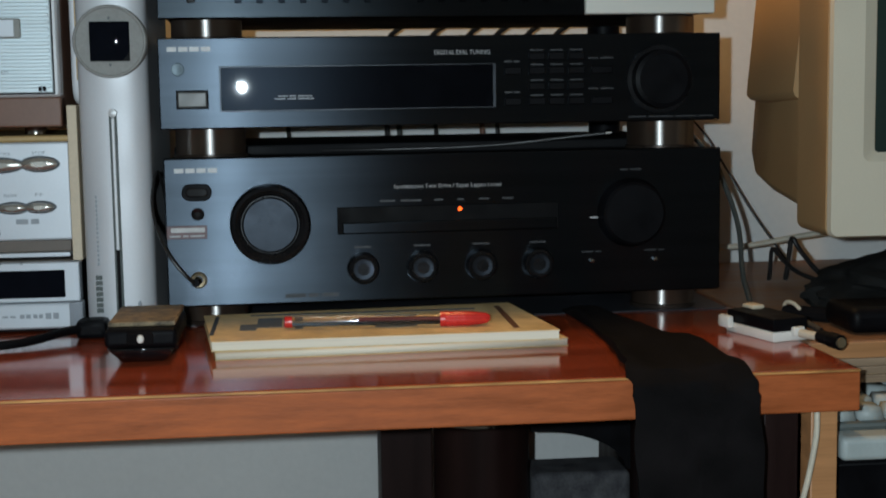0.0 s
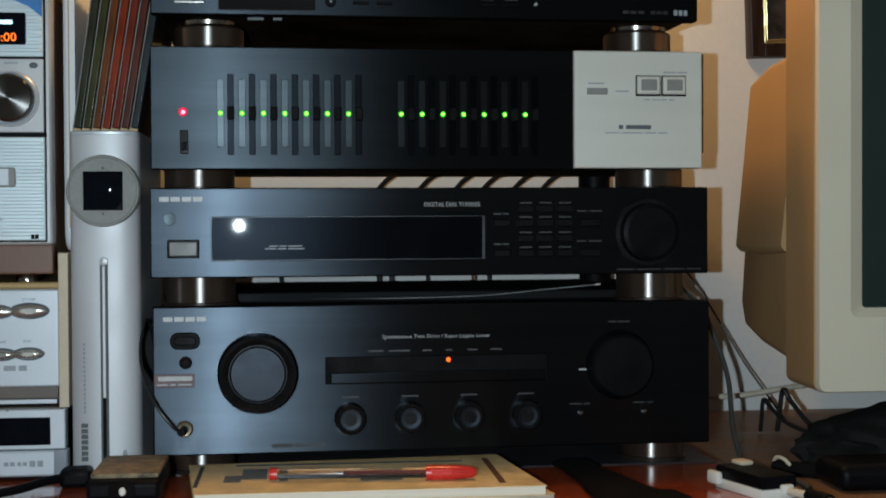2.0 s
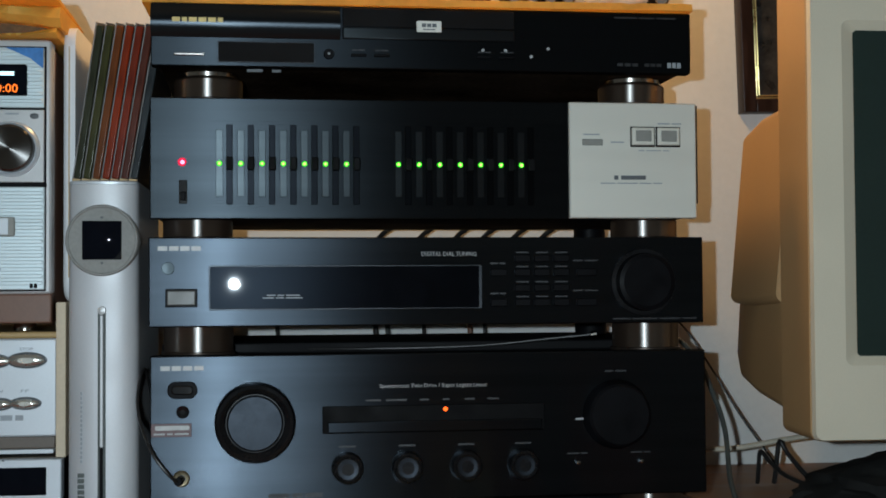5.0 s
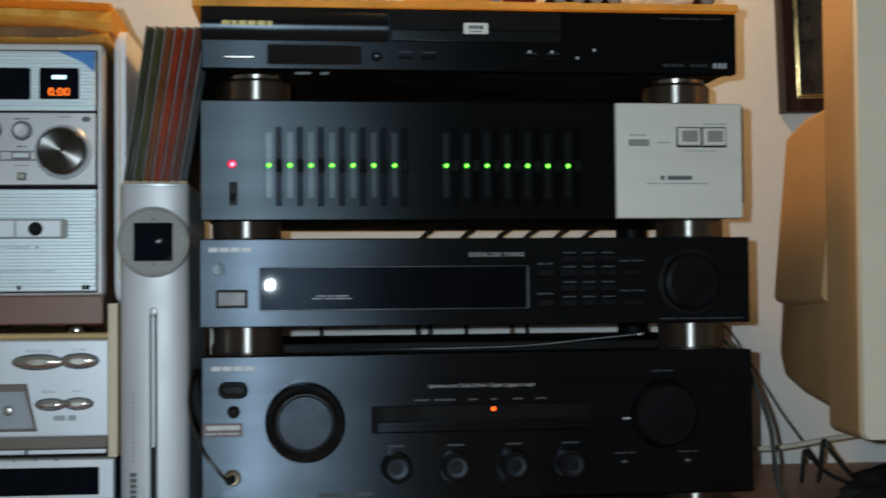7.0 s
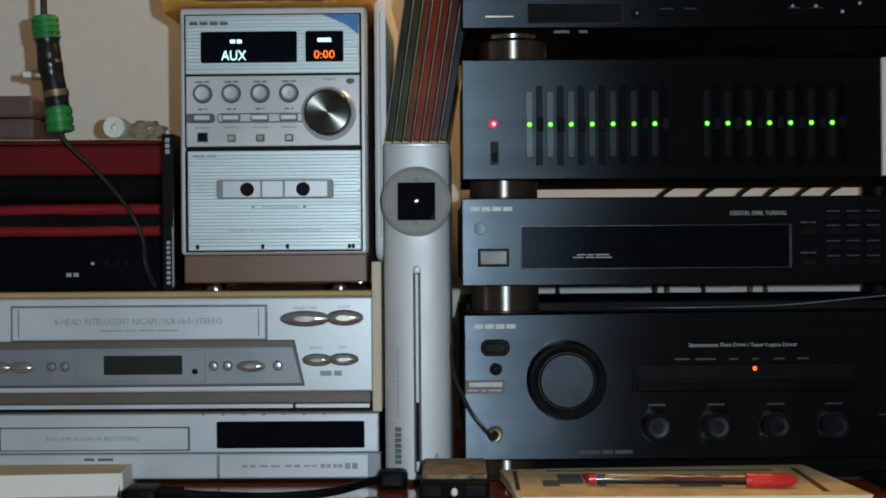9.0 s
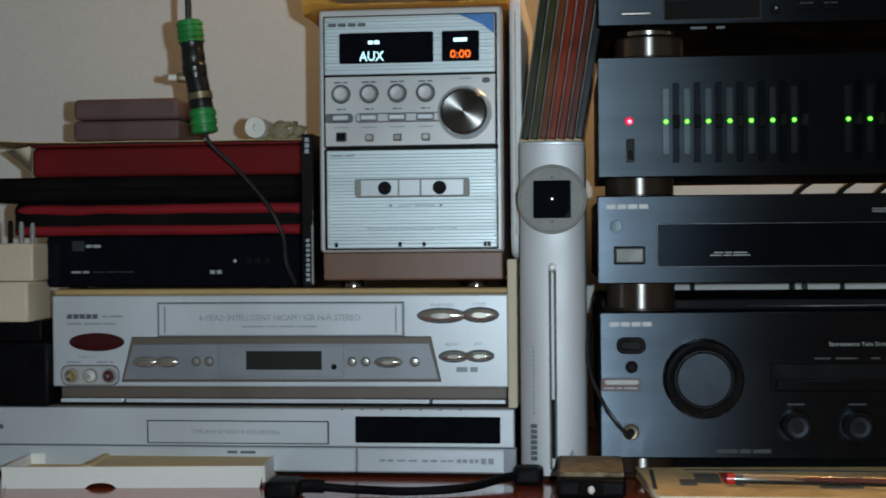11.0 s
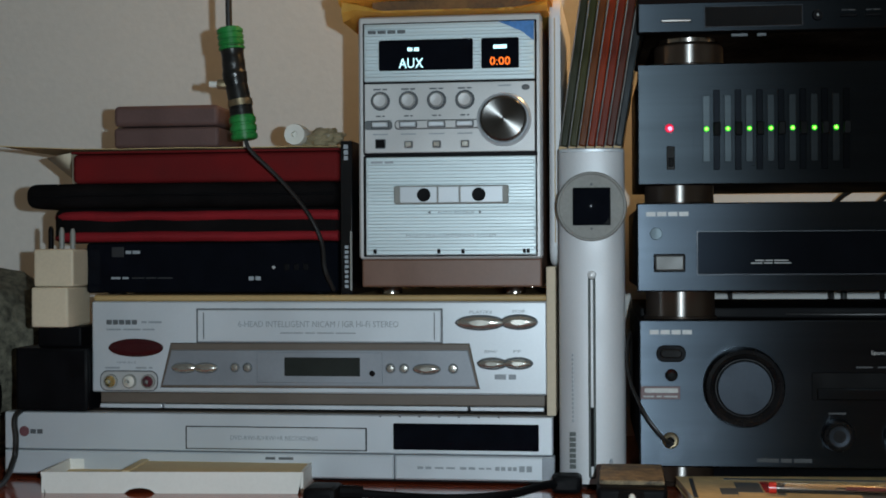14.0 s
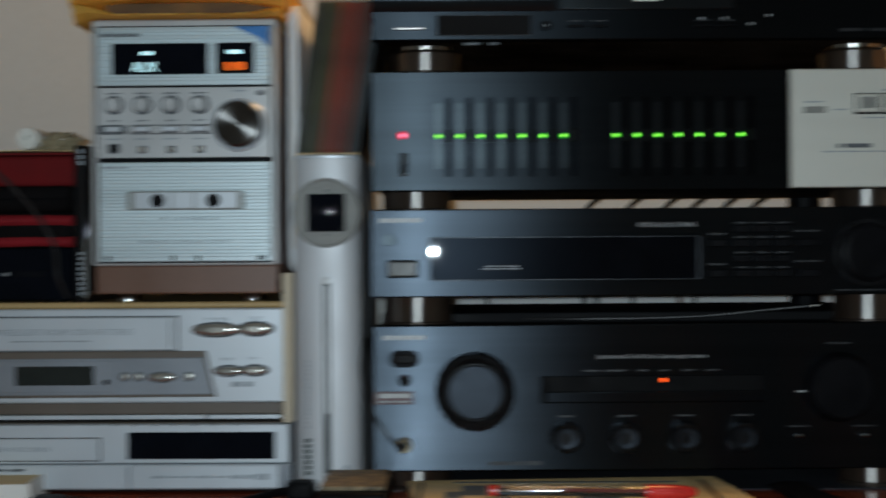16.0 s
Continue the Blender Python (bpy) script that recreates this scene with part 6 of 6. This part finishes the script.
# ---------- black bag by the monitor ----------
bm = B()
bmesh.ops.create_icosphere(bm, subdivisions=5, radius=1)
for v in bm.verts:
    d = v.co.normalized()
    f = 1 + 0.16 * noise.noise(d * 2.6 + Vector((3, 1, 0))) + 0.05 * noise.noise(d * 8)
    v.co = Vector((0.415 + 0.118 * d.x * f, -0.010 + 0.085 * d.y * f, max(TOP + 0.0005, TOP + 0.014 + 0.034 * d.z * f)))
bag = thing("black_bag", "crumpled black fabric bag lying under the monitor", "bag", (0.415, -0.010, TOP))
part("fabric", bm, mat("dark_grey_fabric", (0.013, 0.013, 0.0125), 0.85, var=0.5, scale=30, fine=900, bump=0.5, spec=0.15), bag)
part("pouch", bx(B(), 0.280, 0.505, -0.116, -0.062, TOP + 0.0005, TOP + 0.0195, 0.007, 4), SOFTBLACK, bag, "smooth black front pouch")
part("strap", tube(B(), ((0.262, -0.030, TOP + 0.004), (0.292, -0.064, TOP + 0.006), (0.315, -0.086, TOP + 0.010), (0.345, -0.088, TOP + 0.016)), 0.0060, 10), CLOTH, bag)
part("loop", tube(B(), ((0.262, -0.026, TOP + 0.003), (0.262, -0.032, TOP + 0.012), (0.266, -0.040, TOP + 0.012), (0.272, -0.046, TOP + 0.004)), 0.0015, 10), CREAM, bag, "pale loop")
part("tag", bx(B(), 0.388, 0.406, -0.1182, -0.1158, TOP + 0.006, TOP + 0.018, 0.001), CREAM, bag, "small buff tag")

# ---------- picture on the wall ----------
MOULDING = mat("dark_brown_moulding", (0.020, 0.009, 0.006), 0.4, var=0.3, scale=30, stretch=(6, 6, 0.6), bump=0.05, spec=0.25)
pic = thing("picture_frame", "dark framed picture with gold lines on the wall", "picture", (0.44, 0.305, 0.34))
def pf(x0, x1, z0, z1, y0, y1, b=0.001):
    bm = bx(B(), x0, x1, y0, y1, z0, z1, b)
    bm.transform(Matrix.Translation((0.353, 0, 0.349)) @ Matrix.Rotation(radians(-1.6), 4, "Y") @ Matrix.Translation((-0.353, 0, -0.349)))
    return bm
part("frame_side", pf(0.3530, 0.3665, 0.3490, 0.62, 0.296, 0.316), MOULDING, pic, "dark moulding")
part("frame_side", pf(0.5400, 0.5535, 0.3490, 0.62, 0.296, 0.316), MOULDING, pic)
part("frame_bottom", pf(0.3667, 0.5398, 0.3490, 0.3625, 0.296, 0.316), MOULDING, pic)
part("gold_line", pf(0.3672, 0.3681, 0.3640, 0.60, 0.2975, 0.314), GOLD, pic, "thin gold line")
part("gold_line", pf(0.3700, 0.3712, 0.3662, 0.60, 0.2985, 0.314), GOLD, pic)
part("gold_line", pf(0.3667, 0.5398, 0.3626, 0.3640, 0.2975, 0.314), GOLD, pic)
part("gold_line", pf(0.3713, 0.5390, 0.3655, 0.3665, 0.2985, 0.314), GOLD, pic)
part("picture", pf(0.3714, 0.5390, 0.3668, 0.60, 0.304, 0.313), PICTURE, pic)

# ---------- things on the disc player ----------
bm = B()
ed, eu = [], []
for i in range(60):
    u = i / 59
    x = -0.2185 + 0.4300 * u
    ed.append((x, -0.004 + 0.0018 * noise.noise((x * 60, 0, 3)), DZ1 + 0.0003))
    eu.append((x, -0.003 + 0.0018 * noise.noise((x * 60, 0, 3)), DZ1 + 0.0058 + 0.0012 * noise.noise((x * 90, 2, 3))))
skin(bm, [[*ed, (0.2115, 0.20, DZ1 + 0.0003), (-0.2185, 0.20, DZ1 + 0.0003)], [*eu, (0.2115, 0.20, DZ1 + 0.0055), (-0.2185, 0.20, DZ1 + 0.0055)]])
solid("yellow_mat", bm, YELLOW, "rough-edged yellow paper mat on the disc player", "mat")
S = DZ1 + 0.0072
for x in (-0.1500, -0.1320, -0.1115, -0.0990, -0.0870, -0.0745, 0.0700, 0.0850, 0.0995, 0.1140, 0.0190, 0.1900):
    c = thing("battery", "small cylindrical battery lying on the yellow mat", "battery", (x, 0.03, S), "batteries on the disc player")
    part("wrap", knob(B(), x, S + 0.0068, ((0.0066, 0.0101), (0.0068, 0.0108), (0.0068, 0.055), (0.0060, 0.0555)), 24), SOFTBLACK if x > 0.05 else GREEN if x < -0.13 else TAN, c)
    part("end_disc", knob(B(), x, S + 0.0068, ((0.0010, 0.0096), (0.0056, 0.0098), (0.0060, 0.0102)), 24), BUTTONSILVER, c, "bright metal end")
box = thing("orange_packet", "orange-red plastic packet on the yellow mat", "packet", (-0.178, 0.04, S))
part("packet", bx(B(), -0.1940, -0.1640, 0.006, 0.08, S, S + 0.030, 0.003, 3), ORANGE, box)
part("cap", bx(B(), -0.1990, -0.1942, 0.015, 0.05, S, S + 0.024, 0.002), REDCLOTH, box)
fold = thing("folded_leaflet", "yellow folded leaflet propped on the mat", "leaflet", (0.0, 0.05, S))
part("leaf", skin(B(), [[(-0.058, y, S), (0.010, y, S), (0.008, y, S + 0.03), (-0.022, y, S + 0.03)] for y in (0.012, 0.0135)]), YELLOW, fold)
part("leaf", skin(B(), [[(-0.012, y, S), (0.006, y, S), (0.040, y, S + 0.03), (0.022, y, S + 0.03)] for y in (0.0088, 0.0100)]), YELLOW, fold)
dk = thing("dark_pouch", "dark maroon pouch lying among the batteries", "pouch", (0.032, 0.06, S))
part("pouch", bx(B(), 0.006, 0.060, 0.060, 0.10, S, S + 0.030, 0.006, 3), REDCLOTH, dk)
wr = thing("paper_scraps", "crumpled pale paper strips on the yellow mat", "paper", (0.15, 0.04, S))
for k in range(5):
    part("strip", tube(B(), ((0.118 + 0.012 * k, 0.02 + 0.004 * k, S + 0.0042), (0.140 + 0.010 * k, 0.03, S + 0.008 + 0.002 * (k % 3)), (0.165 + 0.008 * k, 0.03, S + 0.010), (0.185 + 0.004 * k, 0.05, S + 0.004)), 0.0022 + 0.0004 * k, 8), CREAM, wr)

# ---------- under the desk ----------
bin_ = thing("dark_bin", "dark brown round bin with a metal rim under the desk", "bin", (0.046, 0.15, FLOOR_Z))
part("drum", turned(B(), 0.046, 0.150, ((0.041, FLOOR_Z), (0.043, FLOOR_Z + 0.004), (0.043, -0.129), (0.0435, -0.126)), 48), DARKWOOD, bin_)
part("rim", turned(B(), 0.046, 0.150, ((0.0435, -0.1258), (0.0445, -0.1250), (0.0445, -0.1225), (0.042, -0.1215)), 48), CHROME, bin_, "thin metal rim")
post = thing("dark_post", "dark wooden post under the desk", "post", (-0.02, 0.18, FLOOR_Z))
part("post", bx(B(), -0.0447, 0.0020, 0.150, 0.21, FLOOR_Z, TOP - 0.0265, 0.002), DARKWOOD, post)
chair = thing("padded_chair", "black padded chair with an arched handle under the desk", "chair", (0.09, 0.05, FLOOR_Z))
arch = []
for i in range(25):
    a = 0.51 * math.pi * (1 - i / 24)
    arch.append((max(0.0916, 0.0948 + 0.0843 * math.cos(a)), -0.1785 + 0.0377 * math.sin(a)))
part("back_frame", skin(B(), [[(x, y, z) for x, z in [*arch, (0.1838, -0.1791), (0.1838, -0.1095), (0.0910, -0.1095)]] for y in (0.150, 0.181)]), SOFTBLACK, chair, "black frame with an arched opening")
part("back_cushion", bx(B(), 0.0916, 0.1838, 0.147, 0.205, -0.4290, -0.1798, 0.006, 3), MOTTLED, chair, "mottled grey cushion")
part("seat", bx(B(), 0.0920, 0.1838, -0.06, 0.205, -0.48, -0.4292, 0.01, 3), MOTTLED, chair)
part("column", turned(B(), 0.138, 0.07, ((0.044, FLOOR_Z), (0.044, FLOOR_Z + 0.02), (0.02, FLOOR_Z + 0.04), (0.02, -0.4801)), 32), SOFTBLACK, chair)

# ---------- keyboard ----------
kz = TOP - 0.066
# added black block: carries the keyboard and fills the dark gap below it
lift = thing("keyboard_block", "black block added on the shelf to hold up the keyboard", "box", (0.50, -0.10, TOP - 0.108))
part("body", bx(B(), 0.237, 0.715, -0.190, -0.035, TOP - 0.108, kz - 0.006, 0.002), SOFTBLACK, lift)
part("lid", bx(B(), 0.235, 0.717, -0.192, -0.033, kz - 0.0058, kz, 0.001), SOFTBLACK, lift)
kb = thing("keyboard", "grey computer keyboard on an added black block", "keyboard", (0.50, -0.10, kz))
part("case", bx(B(), 0.236, 0.72, -0.185, -0.03, kz, kz + 0.020, 0.003), KEYBASE, kb)
part("wrist_rest", bx(B(), 0.236, 0.72, -0.2090, -0.1865, kz, kz + 0.016, 0.004, 3), KEYCAPS, kb, "pale wrist rest")
key = None
for r_ in range(6):
    for c in range(24):
        x = 0.240 + c * 0.0196 + 0.004 * (r_ % 3)
        y = -0.181 + r_ * 0.0250
        if key is None:
            key = finish(skin(B(), [[(0, 0, 0), (0.0172, 0, 0), (0.0172, 0.020, 0), (0, 0.020, 0)], [(0.002, 0.002, 0.009), (0.0152, 0.002, 0.009), (0.0152, 0.017, 0.0095), (0.002, 0.017, 0.0095)]]), "key", KEYCAPS)
        o = new("key", key)
        o.parent = kb
        o.location = Vector((x, y, kz + 0.0195 + 0.0010 * r_)) - kb.location

# ---------- final places ----------
# the four black units stand turned a little, nearer to the front beside the tower
for ob in (amp, tun, eq, dvd):
    ob.rotation_euler.z = radians(1.5)
    ob.location.x -= 0.0035
plug.location.y -= 0.0055
gad.scale = (0.83, 1, 1)
ken.scale = (1, 1, 0.984)
folded.location.z -= 0.0035
tray.rotation_euler = (0, 0, radians(5))
for ob, dx, dy in ((cloth_band, -0.008, 0), (tray, -0.011, 0.014), (mon, 0.0020, 0), (pic, 0.002, 0), (c2, 0.006, 0), (c3, 0.006, 0), (c4, -0.022, 0), (ad, 0.006, -0.022), (bk, 0.012, -0.012), (case_mauve, 0.001, 0), (hang, 0.003, 0), (gad, -0.004, -0.015), (pen, -0.002, -0.018), (vcr, 0.0025, 0), (side, 0.0085, 0)):
    ob.location.x += dx
    ob.location.y += dy
